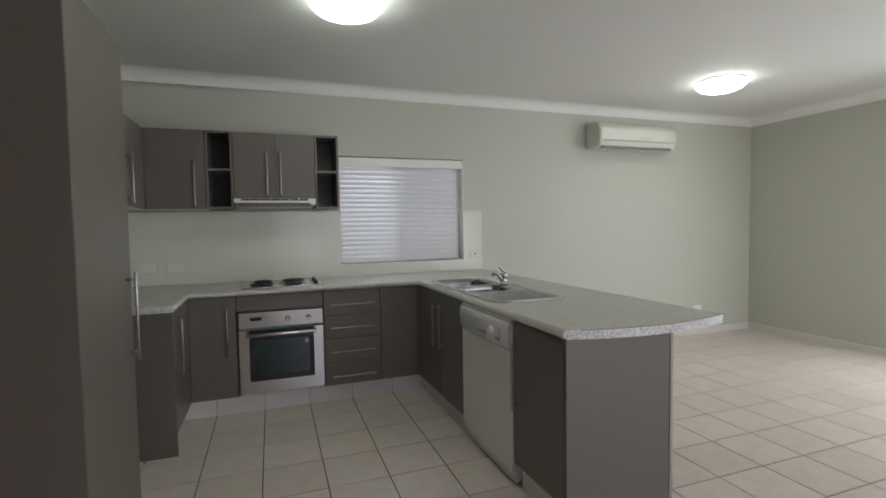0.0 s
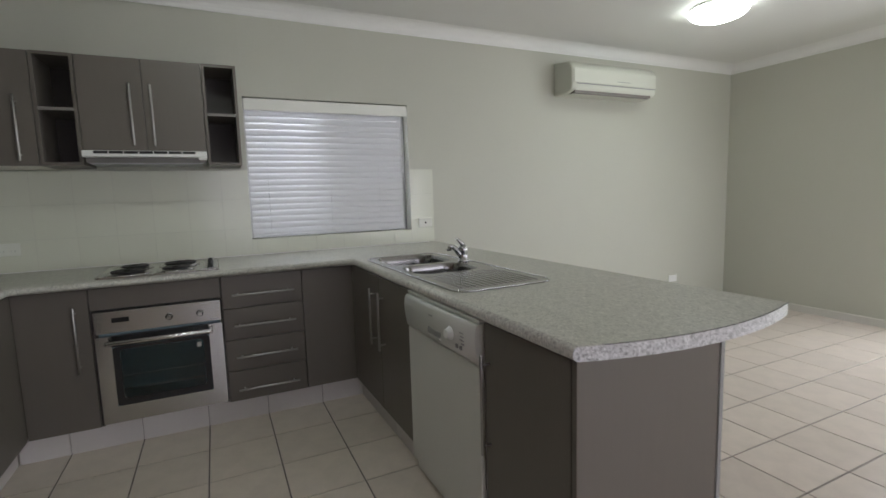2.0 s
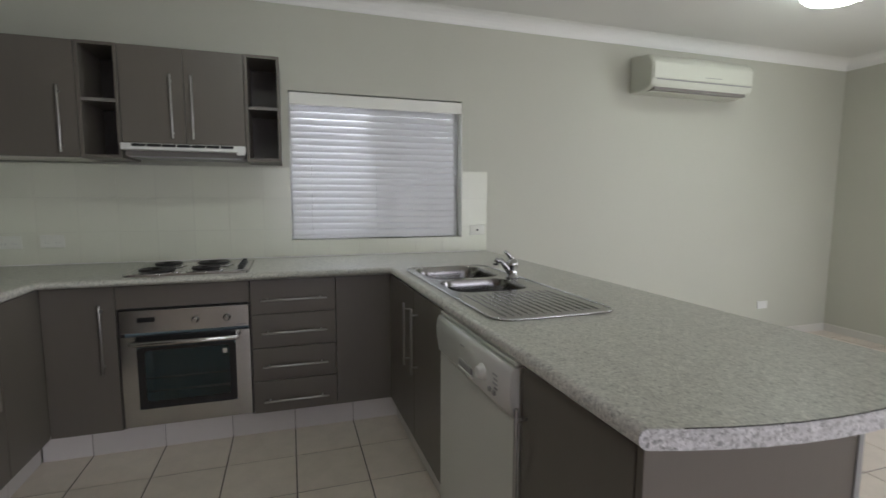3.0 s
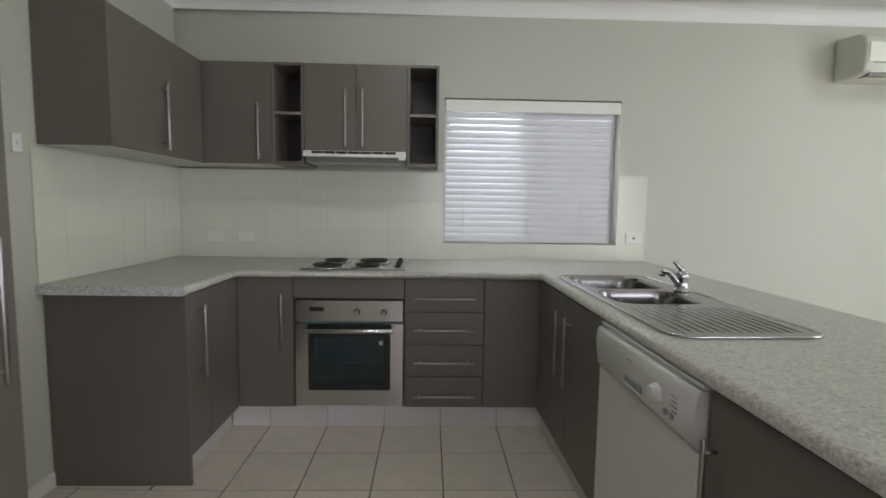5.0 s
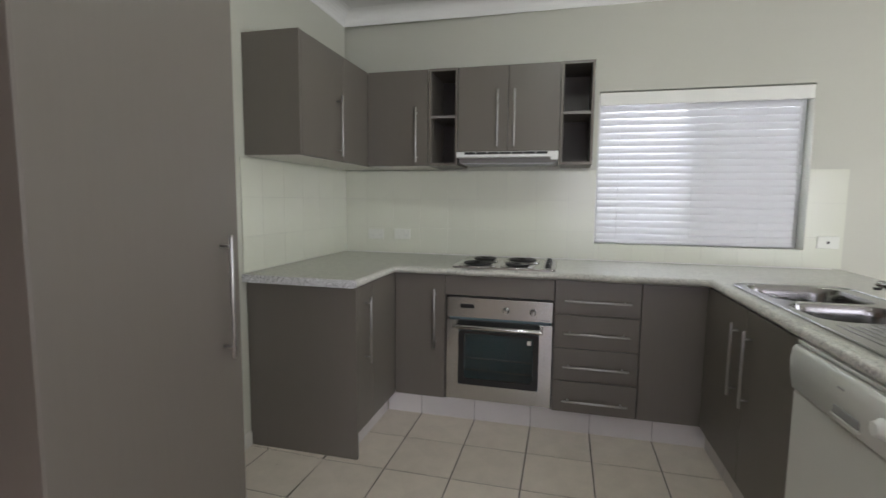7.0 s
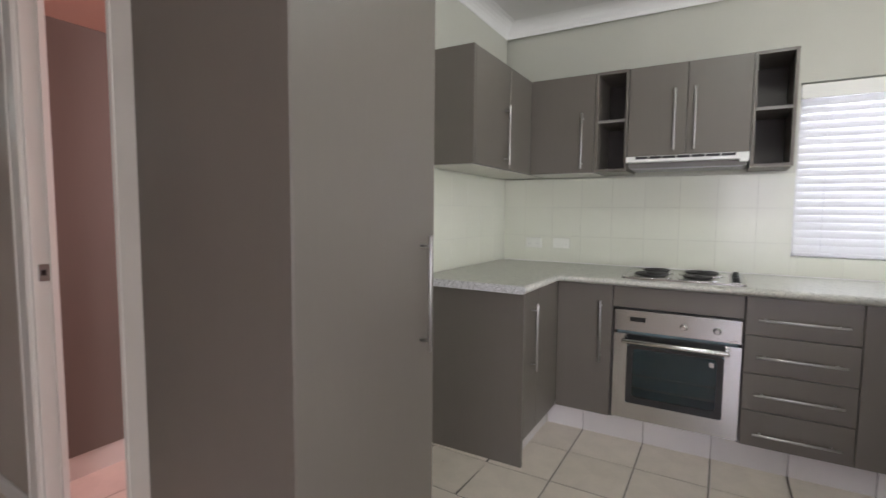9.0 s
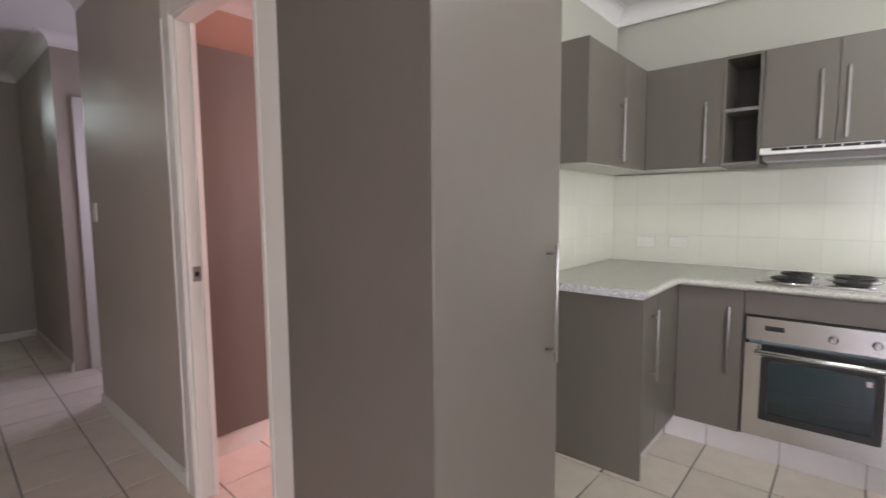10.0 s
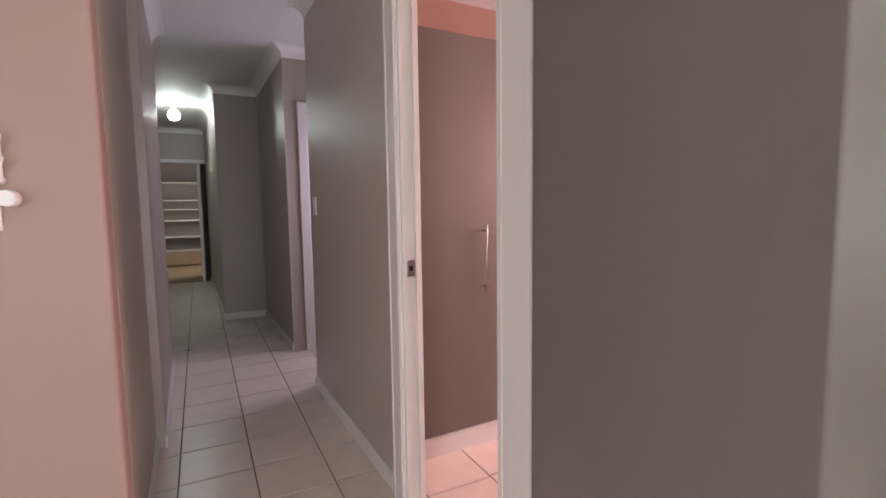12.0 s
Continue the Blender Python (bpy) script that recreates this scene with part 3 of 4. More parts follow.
def rolled_top(loop, lean, hole, z0, z1, r):
    """A laminate top whose front edges are rolled over: lean says which way each corner draws in."""
    bm = bmesh.new()
    prof = [(r * (1 - math.sin(radians(a))), z0 + r * (1 - math.cos(radians(a)))) for a in range(0, 91, 15)]
    prof += [(r * (1 - math.cos(radians(a))), z1 - r * (1 - math.sin(radians(a)))) for a in range(0, 91, 15)]
    rings = [[bm.verts.new((x + dx * o, y + dy * o, z)) for (x, y), (dx, dy) in zip(loop, lean)] for o, z in prof]
    n = len(loop)
    for a, b in zip(rings, rings[1:]):
        for k in range(n):
            f = bm.faces.new((a[k], a[(k + 1) % n], b[(k + 1) % n], b[k]))
            f.smooth = any(lean[k]) and any(lean[(k + 1) % n])
    for ring, z in ((rings[-1], z1), (rings[0], z0)):
        inner = [bm.verts.new((x, y, z)) for x, y in hole]
        es = [bm.edges.get((c[k], c[(k + 1) % len(c)])) or bm.edges.new((c[k], c[(k + 1) % len(c)])) for c in (ring, inner) for k in range(len(c))]
        bmesh.ops.triangle_fill(bm, use_beauty=True, use_dissolve=False, edges=es, normal=(0, 0, 1 if z == z1 else -1))
        if z == z1:
            lip = inner
    for k in range(len(hole)):
        bm.faces.new((lip[k], lip[(k + 1) % len(hole)], inner[(k + 1) % len(hole)], inner[k]))
    bmesh.ops.recalc_face_normals(bm, faces=bm.faces[:])
    return bm


def end_strip(line, z0, z1, r, thick):
    """A pale strip glued to a cut end; it begins with the rolled edge's round."""
    bm = bmesh.new()
    a, b = Vector(line[0]), Vector(line[1])
    stations = [(a.lerp(b, d / (b - a).length), d) for d in (0.0, 0.0015, 0.004, 0.008, 0.012, r)] + [(Vector(q), r) for q in line[1:]]
    rings = []
    for k, (q, d) in enumerate(stations):
        along = (stations[min(k + 1, len(stations) - 1)][0] - stations[max(k - 1, 0)][0]).normalized()
        out = Vector((along.y, -along.x)) * thick
        cut = r - math.sqrt(max(0.0, r * r - (r - d) ** 2))
        rings.append([bm.verts.new(v) for v in ((q.x, q.y, z0 + cut), (q.x + out.x, q.y + out.y, z0 + cut), (q.x + out.x, q.y + out.y, z1 - cut), (q.x, q.y, z1 - cut))])
    for p0, p1 in zip(rings, rings[1:]):
        for k in range(4):
            bm.faces.new((p0[k], p1[k], p1[(k + 1) % 4], p0[(k + 1) % 4]))
    bm.faces.new(rings[0]), bm.faces.new(rings[-1][::-1])
    bmesh.ops.recalc_face_normals(bm, faces=bm.faces[:])
    return bm


lean = [(0, 0), (-1, 0), (-1, 1), (1, 1), (1, 0)] + [(0, 0)] * (len(outer) - 5)
top = rolled_top(outer, lean, rounded(1.458, 1.85, 2.94, 3.672, 0.05), BT - 0.040, BT, 0.0185)
wt = thing("worktop", (0.9, 3.8, BT - 0.040), "speckled grey stone-look laminate worktop with a bowed peninsula end", "worktop")
part("top", top, BENCH, wt)
part("edge_strip", end_strip(arc, BT - 0.040, BT - 0.0012, 0.0185, 0.0022), BENCHEDGE, wt, "pale speckled edging strip")
part("edge_strip", end_strip([(-0.249, 3.250), (-0.40, 3.250), (KW + 0.003, 3.250)], BT - 0.040, BT - 0.0012, 0.0185, -0.0022), BENCHEDGE, wt, "pale speckled edging strip")
part("glue_line", swept([(-0.0024, BT - 0.0012), (0.0004, BT - 0.0012), (0.0004, BT + 0.0002), (-0.0024, BT + 0.0002)], arc[1:]), GAP, wt, "thin dark glue line along the edging")
solid("worktop_seal", boxes((KW + 0.012, 2.19, NORTH - 0.014, NORTH - 0.008, BT, BT + 0.005)), PLASTIC, (0.7, NORTH - 0.01, BT), "thin white sealant bead behind the worktop", "sealant")

# sink
sink = thing("kitchen_sink", (1.68, 3.1, BT), "stainless steel double bowl sink with a ribbed drainer", "sink")
part("rim", slab(rounded(SX0, SX1, SY0, SY1, 0.07, 6), [bowl_a, bowl_b], BT + 0.0005, BT + 0.006), SINKST, sink)
part("rolled_edge", tube([(x, y, BT + 0.005) for x, y in rounded(SX0, SX1, SY0, SY1, 0.07, 6) + [rounded(SX0, SX1, SY0, SY1, 0.07, 6)[0]]], 0.005, n=8, cap=False), CHROME, sink)
for loop, depth in ((bowl_a, 0.175), (bowl_b, 0.15)):
    bm = bmesh.new()
    cx, cy = sum(p[0] for p in loop) / len(loop), sum(p[1] for p in loop) / len(loop)
    rings = []
    for s, h in ((1.0, 0.006), (0.985, 0.0), (0.955, -0.03), (0.93, -depth + 0.03), (0.88, -depth + 0.006), (0.80, -depth)):
        rings.append([bm.verts.new((cx + (x - cx) * s, cy + (y - cy) * s, BT + h)) for x, y in loop])
    for a, b in zip(rings, rings[1:]):
        for k in range(len(a)):
            f = bm.faces.new((a[k], a[(k + 1) % len(a)], b[(k + 1) % len(a)], b[k]))
            f.smooth = True
    bm.faces.new(rings[-1])
    bmesh.ops.recalc_face_normals(bm, faces=bm.faces[:])
    bmesh.ops.reverse_faces(bm, faces=bm.faces[:])
    bowl = part("bowl", bm, SINKST, sink)
    part("waste", lathe([(0.0, 0.001), (0.03, 0.001), (0.04, 0.003), (0.043, 0.0)], (cx, cy, BT - depth), 20), CHROME, bowl)
for k in range(13):
    x = 1.49 + k * 0.0298
    part("drainer_rib", tube([(x, 2.56, BT + 0.0035), (x, 2.575, BT + 0.0052), (x, 2.90, BT + 0.0052), (x, 2.915, BT + 0.0035)], 0.0038, n=8), SINKST, sink)

tap = thing("mixer_tap", (1.858, 3.235, BT + 0.006), "chrome single lever kitchen mixer tap", "tap")
TX, TY, TZ = 1.858, 3.235, BT + 0.006
part("body", lathe([(0.0, 0.0), (0.031, 0.0), (0.031, 0.006), (0.025, 0.012), (0.024, 0.045), (0.027, 0.062), (0.026, 0.08), (0.015, 0.091), (0.0, 0.093)], (TX, TY, TZ), 24), CHROME, tap)
sp = [(TX - 0.006, TY, TZ + 0.024), (TX - 0.022, TY + 0.005, TZ + 0.046), (TX - 0.040, TY + 0.009, TZ + 0.068), (TX - 0.055, TY + 0.012, TZ + 0.083), (TX - 0.070, TY + 0.015, TZ + 0.085), (TX - 0.078, TY + 0.017, TZ + 0.074)]
spout = part("spout", tube(sp, [0.019, 0.017, 0.015, 0.014, 0.015, 0.015], n=12), CHROME, tap)
part("aerator", lathe([(0.0, -0.008), (0.013, -0.008), (0.014, 0.0), (0.0, 0.0)], (TX - 0.079, TY + 0.017, TZ + 0.071), 14), BLACK, spout)
part("lever", tube([(TX, TY, TZ + 0.086), (TX - 0.006, TY, TZ + 0.098), (TX - 0.026, TY + 0.006, TZ + 0.120), (TX - 0.038, TY + 0.008, TZ + 0.128)], [0.014, 0.012, 0.009, 0.007], n=10), CHROME, tap)

skew(sink, tap)

# oven
OX0, OX1, OF = 0.050, 0.637, 3.811
oven = thing("oven", (0.343, 4.0, 0.135), "stainless steel built-in electric oven with a dark glass door", "oven")
part("cavity", boxes((0.06, 0.07, OF + 0.04, 4.28, 0.15, 0.73), (0.616, 0.626, OF + 0.04, 4.28, 0.15, 0.73), (0.07, 0.616, OF + 0.04, 4.28, 0.15, 0.16), (0.07, 0.616, OF + 0.04, 4.28, 0.60, 0.73), (0.07, 0.616, 4.27, 4.28, 0.16, 0.60)), CAVITY, oven)
for zz in (0.30, 0.37):
    part("rack_bar", tube([(0.075, OF + 0.06, zz), (0.611, OF + 0.06, zz)], 0.004, n=6), NICKEL, oven)
fas = part("fascia", box(OX0, OX1, OF, OF + 0.03, 0.622, 0.736, 0.003), STEEL, oven)
part("top_strip", boxes((OX0 + 0.002, OX1 - 0.002, OF + 0.004, OF + 0.028, 0.7365, 0.741)), BLACK, oven)
part("display", box(0.128, 0.205, OF - 0.0015, OF + 0.002, 0.676, 0.700, 0.0008), BLACK, fas, "small dark clock display")
for kx in (0.385, 0.532):
    kb = part("knob", tube([(kx, OF, 0.675), (kx, OF - 0.004, 0.675), (kx, OF - 0.006, 0.675), (kx, OF - 0.024, 0.675), (kx, OF - 0.027, 0.675)], [0.018, 0.018, 0.014, 0.013, 0.010], n=20), STEEL, fas)
    part("pointer", box(kx - 0.0012, kx + 0.0012, OF - 0.0285, OF - 0.026, 0.676, 0.688), BLACK, kb)
for r in ((0.575, 0.622, 0.632, 0.636), (0.37, 0.40, 0.640, 0.642), (0.52, 0.545, 0.640, 0.642)):
    part("printed_mark", box(r[0], r[1], OF - 0.0008, OF + 0.001, r[2], r[3]), GREY, fas)
u_shape = [(OX0, 0.145), (OX1, 0.145), (OX1, 0.606), (0.568, 0.606), (0.568, 0.232), (0.118, 0.232), (0.118, 0.606), (OX0, 0.606)]
bm = bmesh.new()
ra = [bm.verts.new((x, OF, z)) for x, z in u_shape]
rb = [bm.verts.new((x, OF + 0.035, z)) for x, z in u_shape]
for k in range(8):
    bm.faces.new((ra[k], rb[k], rb[(k + 1) % 8], ra[(k + 1) % 8]))
bm.faces.new(ra[::-1]), bm.faces.new(rb)
bmesh.ops.recalc_face_normals(bm, faces=bm.faces[:])
od = part("oven_door", bm, STEEL, oven)
part("door_top_glass", box(0.118, 0.568, OF + 0.003, OF + 0.03, 0.548, 0.604, 0.001), BLACK, od)
bm = bmesh.new()
ring_o = rounded(0.118, 0.568, 0.232, 0.548, 0.018, 4)
ring_i = rounded(0.150, 0.536, 0.268, 0.530, 0.018, 4)
vo = [bm.verts.new((x, OF + 0.001, z)) for x, z in ring_o]
vi = [bm.verts.new((x, OF + 0.002, z)) for x, z in ring_i]
vb = [bm.verts.new((x, OF + 0.012, z)) for x, z in ring_i]
for a, b in ((vo, vi), (vi, vb)):
    for k in range(len(a)):
        bm.faces.new((a[k], a[(k + 1) % len(a)], b[(k + 1) % len(a)], b[k]))
part("glass_border", bm, BLACK, od, "black printed border of the oven glass")
pane = part("oven_window", box(0.150, 0.536, OF + 0.004, OF + 0.009, 0.268, 0.530), OVENGLASS, od)
part("label_sticker", boxes((0.505, 0.525, OF + 0.0026, OF + 0.0036, 0.488, 0.512)), PLASTIC, od, "small pale sticker on the glass")
bm = tube([(0.098, OF - 0.045, 0.578), (0.105, OF - 0.046, 0.578), (0.581, OF - 0.046, 0.578), (0.588, OF - 0.045, 0.578)], [0.010, 0.0125, 0.0125, 0.010], n=14)
for hx in (0.112, 0.574):
    tube([(hx, OF, 0.578), (hx, OF - 0.046, 0.578)], 0.010, bm, 12)
part("door_handle", bm, STEEL, od)

# hob
hob = thing("cooktop", (0.36, 4.03, BT), "stainless steel electric cooktop with four coil hotplates", "cooktop")
part("plate", slab(rounded(0.075, 0.645, 3.805, 4.25, 0.02), [], BT + 0.0005, BT + 0.011), STEEL, hob)
for bxx, byy, r in ((0.21, 3.885, 0.088), (0.215, 4.105, 0.072), (0.432, 3.885, 0.072), (0.44, 4.105, 0.088)):
    pl = part("drip_ring", lathe([(r + 0.020, 0.0112), (r + 0.018, 0.0165), (r + 0.006, 0.017), (r, 0.0125), (0.0, 0.0122)], (bxx, byy, BT), 32), STEEL, hob)
    coil = []
    for k in range(100):
        a = 2 * math.pi * 4.2 * k / 99
        q = 0.018 + (r - 0.022) * k / 99
        coil.append((bxx + q * math.cos(a), byy + q * math.sin(a), BT + 0.024))
    part("coil", tube(coil, 0.0062, n=6), COIL, pl)
for k in range(4):
    part("knob", lathe([(0.019, 0.011), (0.018, 0.016), (0.014, 0.018), (0.0125, 0.036), (0.0, 0.037)], (0.602, 3.87 + k * 0.085, BT), 18), BLACK, hob)
part("knob_panel", box(0.57, 0.640, 3.83, 4.22, BT + 0.0105, BT + 0.0125, 0.0008), NICKEL, hob, "steel control strip under the knobs")

# dishwasher
DY0, DY1, DX = 2.265, 2.892, 1.377
dw = thing("dishwasher", (1.67, 2.58, 0), "white freestanding dishwasher under the worktop", "dishwasher")
part("body", box(DX + 0.022, 1.89, DY0 + 0.004, DY1 - 0.004, 0.02, 0.850, 0.003), DWHITE, dw)
part("door", box(DX, DX + 0.022, DY0 + 0.004, DY1 - 0.004, 0.078, 0.702, 0.006), DWHITE, dw)
part("kick_panel", box(DX + 0.03, DX + 0.045, DY0 + 0.01, DY1 - 0.01, 0.01, 0.072, 0.002), DWHITE, dw)
prof = [(DX + 0.022, 0.708), (DX - 0.004, 0.708), (DX - 0.006, 0.714), (DX - 0.014, 0.765), (DX - 0.016, 0.803), (DX - 0.012, 0.832), (DX - 0.004, 0.845), (DX + 0.022, 0.847)]
bm = bmesh.new()
ra = [bm.verts.new((x, DY0 + 0.004, z)) for x, z in prof]
rb = [bm.verts.new((x, DY1 - 0.004, z)) for x, z in prof]
for k in range(len(prof)):
    f = bm.faces.new((ra[k], rb[k], rb[(k + 1) % len(prof)], ra[(k + 1) % len(prof)]))
    f.smooth = 1 < k < 6
bm.faces.new(ra), bm.faces.new(rb[::-1])
bmesh.ops.recalc_face_normals(bm, faces=bm.faces[:])
cp = part("control_panel", bm, DWHITE, dw)
# A grey block gives the recess its shade by colour, without depth.
part("grip_recess", box(DX - 0.0165, DX - 0.010, 2.535, 2.645, 0.732, 0.756, 0.003), GREY, cp, "grey block with the grip recess's shade in its colour")
part("grip_lip", box(DX - 0.0185, DX - 0.009, 2.53, 2.65, 0.724, 0.733, 0.003), DWHITE, cp)
dial = part("dial", tube([(DX - 0.012, 2.445, 0.778), (DX - 0.02, 2.445, 0.778), (DX - 0.022, 2.445, 0.778), (DX - 0.034, 2.445, 0.778), (DX - 0.036, 2.445, 0.778)], [0.026, 0.025, 0.020, 0.018, 0.015], n=20), PLASTIC, cp)
for y, w, z in ((2.345, 0.03, 0.797), (2.345, 0.024, 0.784), (2.345, 0.03, 0.771), (2.345, 0.02, 0.758), (2.60, 0.03, 0.805)):
    part("printed_mark", box(DX - 0.0166, DX - 0.012, y, y + w, z, z + 0.004), GREY, cp, "grey printed mark that cannot be read")
for y in (2.36, 2.39):
    part("button", box(DX - 0.019, DX - 0.012, y, y + 0.014, 0.737, 0.751, 0.002), GREY, cp)
part("lid", box(DX + 0.002, 1.89, DY0 + 0.004, DY1 - 0.004, 0.8505, BU - 0.001, 0.002), DWHITE, dw)
skew(dw)

# wall cabinets
UF, UZ0, UZ1 = 4.112, 1.491, 2.074
WALLC = "wall cabinets over the worktop"
c = thing("wall_cabinet", (-0.68, 3.7, UZ0), "grey-brown laminate corner wall cabinet with a bar handle", "cabinet", WALLC)
part("body", box(KW + 0.003, -0.574, 3.318, NORTH - 0.003, UZ0, UZ1), LAMIN, c)
part("end_panel", box(KW + 0.003, -0.556, 3.298, 3.316, UZ0, UZ1, 0.001, 1), LAM, c)
part("bottom_panel", box(KW + 0.003, -0.575, 3.318, NORTH - 0.003, UZ0 - 0.004, UZ0 - 0.0005), SHELF, c, "pale underside")
d = front(c, "+x", -0.556, 3.318, 3.765, UZ0, UZ1)
bar_handle(d, (-0.556, 3.688, 1.518), (-0.556, 3.688, 1.841), (0.032, 0, 0))
front(c, "+x", -0.556, 3.765, UF + 0.0015, UZ0, UZ1, "corner_panel")
c = thing("wall_cabinet", (-0.36, 4.22, UZ0), "grey-brown laminate wall cabinet with one door", "cabinet", WALLC)
part("body", box(-0.552, -0.160, UF + 0.02, NORTH - 0.003, UZ0, UZ1), LAMIN, c)
part("bottom_panel", box(-0.552, -0.160, UF + 0.02, NORTH - 0.003, UZ0 - 0.004, UZ0 - 0.0005), SHELF, c, "pale underside")
d = front(c, "y", UF, -0.5565, -0.157, UZ0, UZ1)
bar_handle(d, (-0.228, UF, 1.516), (-0.228, UF, 1.840), (0, -0.032, 0))


def open_shelf(x0, x1):
    s = thing("open_shelf_unit", ((x0 + x1) / 2, 4.22, UZ0), "narrow open grey-brown shelf unit, empty, with one shelf", "shelf", WALLC)
    t = 0.016
    for r in ((x0, x0 + t), (x1 - t, x1)):
        part("side", box(r[0], r[1], UF, NORTH - 0.012, UZ0, UZ1, 0.001, 1), LAM, s)
    part("top", box(x0 + t, x1 - t, UF, NORTH - 0.012, UZ1 - t, UZ1), LAM, s)
    part("bottom", box(x0 + t, x1 - t, UF, NORTH - 0.012, UZ0, UZ0 + t), LAM, s)
    sh = part("shelf", box(x0 + t, x1 - t, UF + 0.006, NORTH - 0.012, 1.778, 1.778 + t), LAM, s)
    part("shelf_edge", box(x0 + t, x1 - t, UF + 0.0045, UF + 0.006, 1.778, 1.778 + t), DARKGREY, sh, "grey shelf edge")
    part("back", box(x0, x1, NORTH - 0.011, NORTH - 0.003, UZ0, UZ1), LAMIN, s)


open_shelf(-0.155, 0.030)
open_shelf(0.636, 0.822)
c = thing("wall_cabinet", (0.333, 4.22, 1.571), "grey-brown laminate double-door wall cabinet above the range hood", "cabinet", WALLC)
part("body", box(0.032, 0.634, UF + 0.02, NORTH - 0.003, 1.571, UZ1), LAMIN, c)
for x0, x1, xh in ((0.032, 0.335, 0.275), (0.335, 0.634, 0.375)):
    d = front(c, "y", UF, x0, x1, 1.571, UZ1)
    bar_handle(d, (xh, UF, 1.602), (xh, UF, 1.927), (0, -0.032, 0))
rh = thing("range_hood", (0.333, 4.15, 1.49), "white slide-out range hood with dark vent slots", "range hood")
part("body", box(0.040, 0.626, 4.125, NORTH - 0.012, 1.505, 1.569, 0.002), DARKGREY, rh, "grey metal underbody")
fr = part("front_strip", box(0.034, 0.632, 4.065, 4.126, 1.534, 1.568, 0.004), PLASTIC, rh)
for k in range(7):
    x = 0.085 + k * 0.0705
    part("vent_slot", box(x, x + 0.065, 4.0635, 4.070, 1.551, 1.565), BLACK, fr)
part("control_slider", box(0.588, 0.630, 4.060, 4.075, 1.518, 1.5345, 0.002), PLASTIC, fr)
part("filter_underside", box(0.06, 0.606, 4.10, 4.32, 1.496, 1.504, 0.002), GREY, rh, "grey filter panel")

# pantry
PF, PS, PN = -0.262, 1.860, 2.443
p = thing("pantry_cupboard", (-0.55, 2.15, 0), "tall grey-brown laminate pantry cupboard with one long door", "cupboard")
part("body", box(-0.852, PF - 0.020, PS + 0.018, PN - 0.018, 0.0, 2.085), LAMIN, p)
part("side_panel", box(-0.854, PF - 0.001, PS, PS + 0.018, 0.0, 2.095, 0.001, 1), LAM, p)
part("side_panel", box(-0.854, PF - 0.001, PN - 0.018, PN, 0.0, 2.095, 0.001, 1), LAM, p)
part("top_panel", box(-0.854, PF - 0.020, PS + 0.018, PN - 0.018, 2.0855, 2.095), LAM, p)
d = front(p, "+x", PF, PS + 0.002, PN - 0.002, 0.10, 2.095)
part("kick", box(PF - 0.020, PF - 0.016, PS + 0.020, PN - 0.020, 0.0, 0.10), KTILE, p)
bar_handle(d, (PF, 2.368, 0.822), (PF, 2.368, 1.170), (0.034, 0, 0))

# venetian blind
BY = NORTH + 0.045
bl = thing("venetian_blind", (1.43, BY, WZ0), "white timber venetian blind, lowered with slats nearly closed", "blind")
part("valance", box(WX0 + 0.004, WX1 - 0.004, NORTH - 0.004, NORTH + 0.012, 1.878, 1.954, 0.003), VALANCE, bl)
part("headrail", box(WX0 + 0.012, WX1 - 0.03, NORTH + 0.016, NORTH + 0.07, 1.895, 1.95, 0.002), SLAT, bl)
PITCH = 0.0425
for k in range(20):
    z = 1.865 - k * PITCH
    bm = bmesh.new()
    x0, x1 = WX0 + 0.012, WX1 - 0.045
    wide, tilt = 0.05, radians(61.5 + 0.5 * math.sin(k * 2.3))
    sec = []
    for u in (-1, -0.5, 0, 0.5, 1):
        yy = u * wide / 2
        crown = 0.0065 * (1 - u * u)
        sec.append((yy * math.cos(tilt) - crown * math.sin(tilt), yy * math.sin(tilt) + crown * math.cos(tilt)))
    th = 0.0026
    loop = [(y, q) for y, q in sec] + [(y - th * math.sin(tilt) * -1, q - th * math.cos(tilt)) for y, q in sec[::-1]]
    sag = 0.0006 * math.sin(k * 1.7)
    va = [bm.verts.new((x0, BY + y, z + q + sag)) for y, q in loop]
    vb = [bm.verts.new((x1, BY + y, z + q - sag)) for y, q in loop]
    for i in range(len(loop)):
        bm.faces.new((va[i], vb[i], vb[(i + 1) % len(loop)], va[(i + 1) % len(loop)]))
    bm.faces.new(va), bm.faces.new(vb[::-1])
    bmesh.ops.recalc_face_normals(bm, faces=bm.faces[:])
    part("slat", bm, SLAT, bl)
part("bottom_rail", box(WX0 + 0.012, WX1 - 0.045, BY - 0.024, BY + 0.022, 1.019, 1.034, 0.003), SLAT, bl)
for x in (1.00, 1.43, 1.80):
    for dy in (-0.021, 0.021):
        part("ladder_cord", tube([(x, BY + dy, 1.03), (x, BY + dy, 1.89)], 0.0011, n=5), SLAT, bl)
part("tilt_wand", tube([(1.975, NORTH + 0.01, 1.90), (1.978, NORTH + 0.006, 1.44)], 0.003, n=6), SLAT, bl)
part("cord_tassel", tube([(1.992, NORTH + 0.004, 1.50), (1.992, NORTH + 0.004, 1.47), (1.992, NORTH + 0.004, 1.45)], [0.003, 0.007, 0.008], n=8), SLAT, bl)

# air conditioner
ac = thing("air_conditioner", (3.83, 4.2, 2.10), "aged white wall-mounted split air conditioner", "air conditioner")
AX0, AX1 = 3.447, 4.437
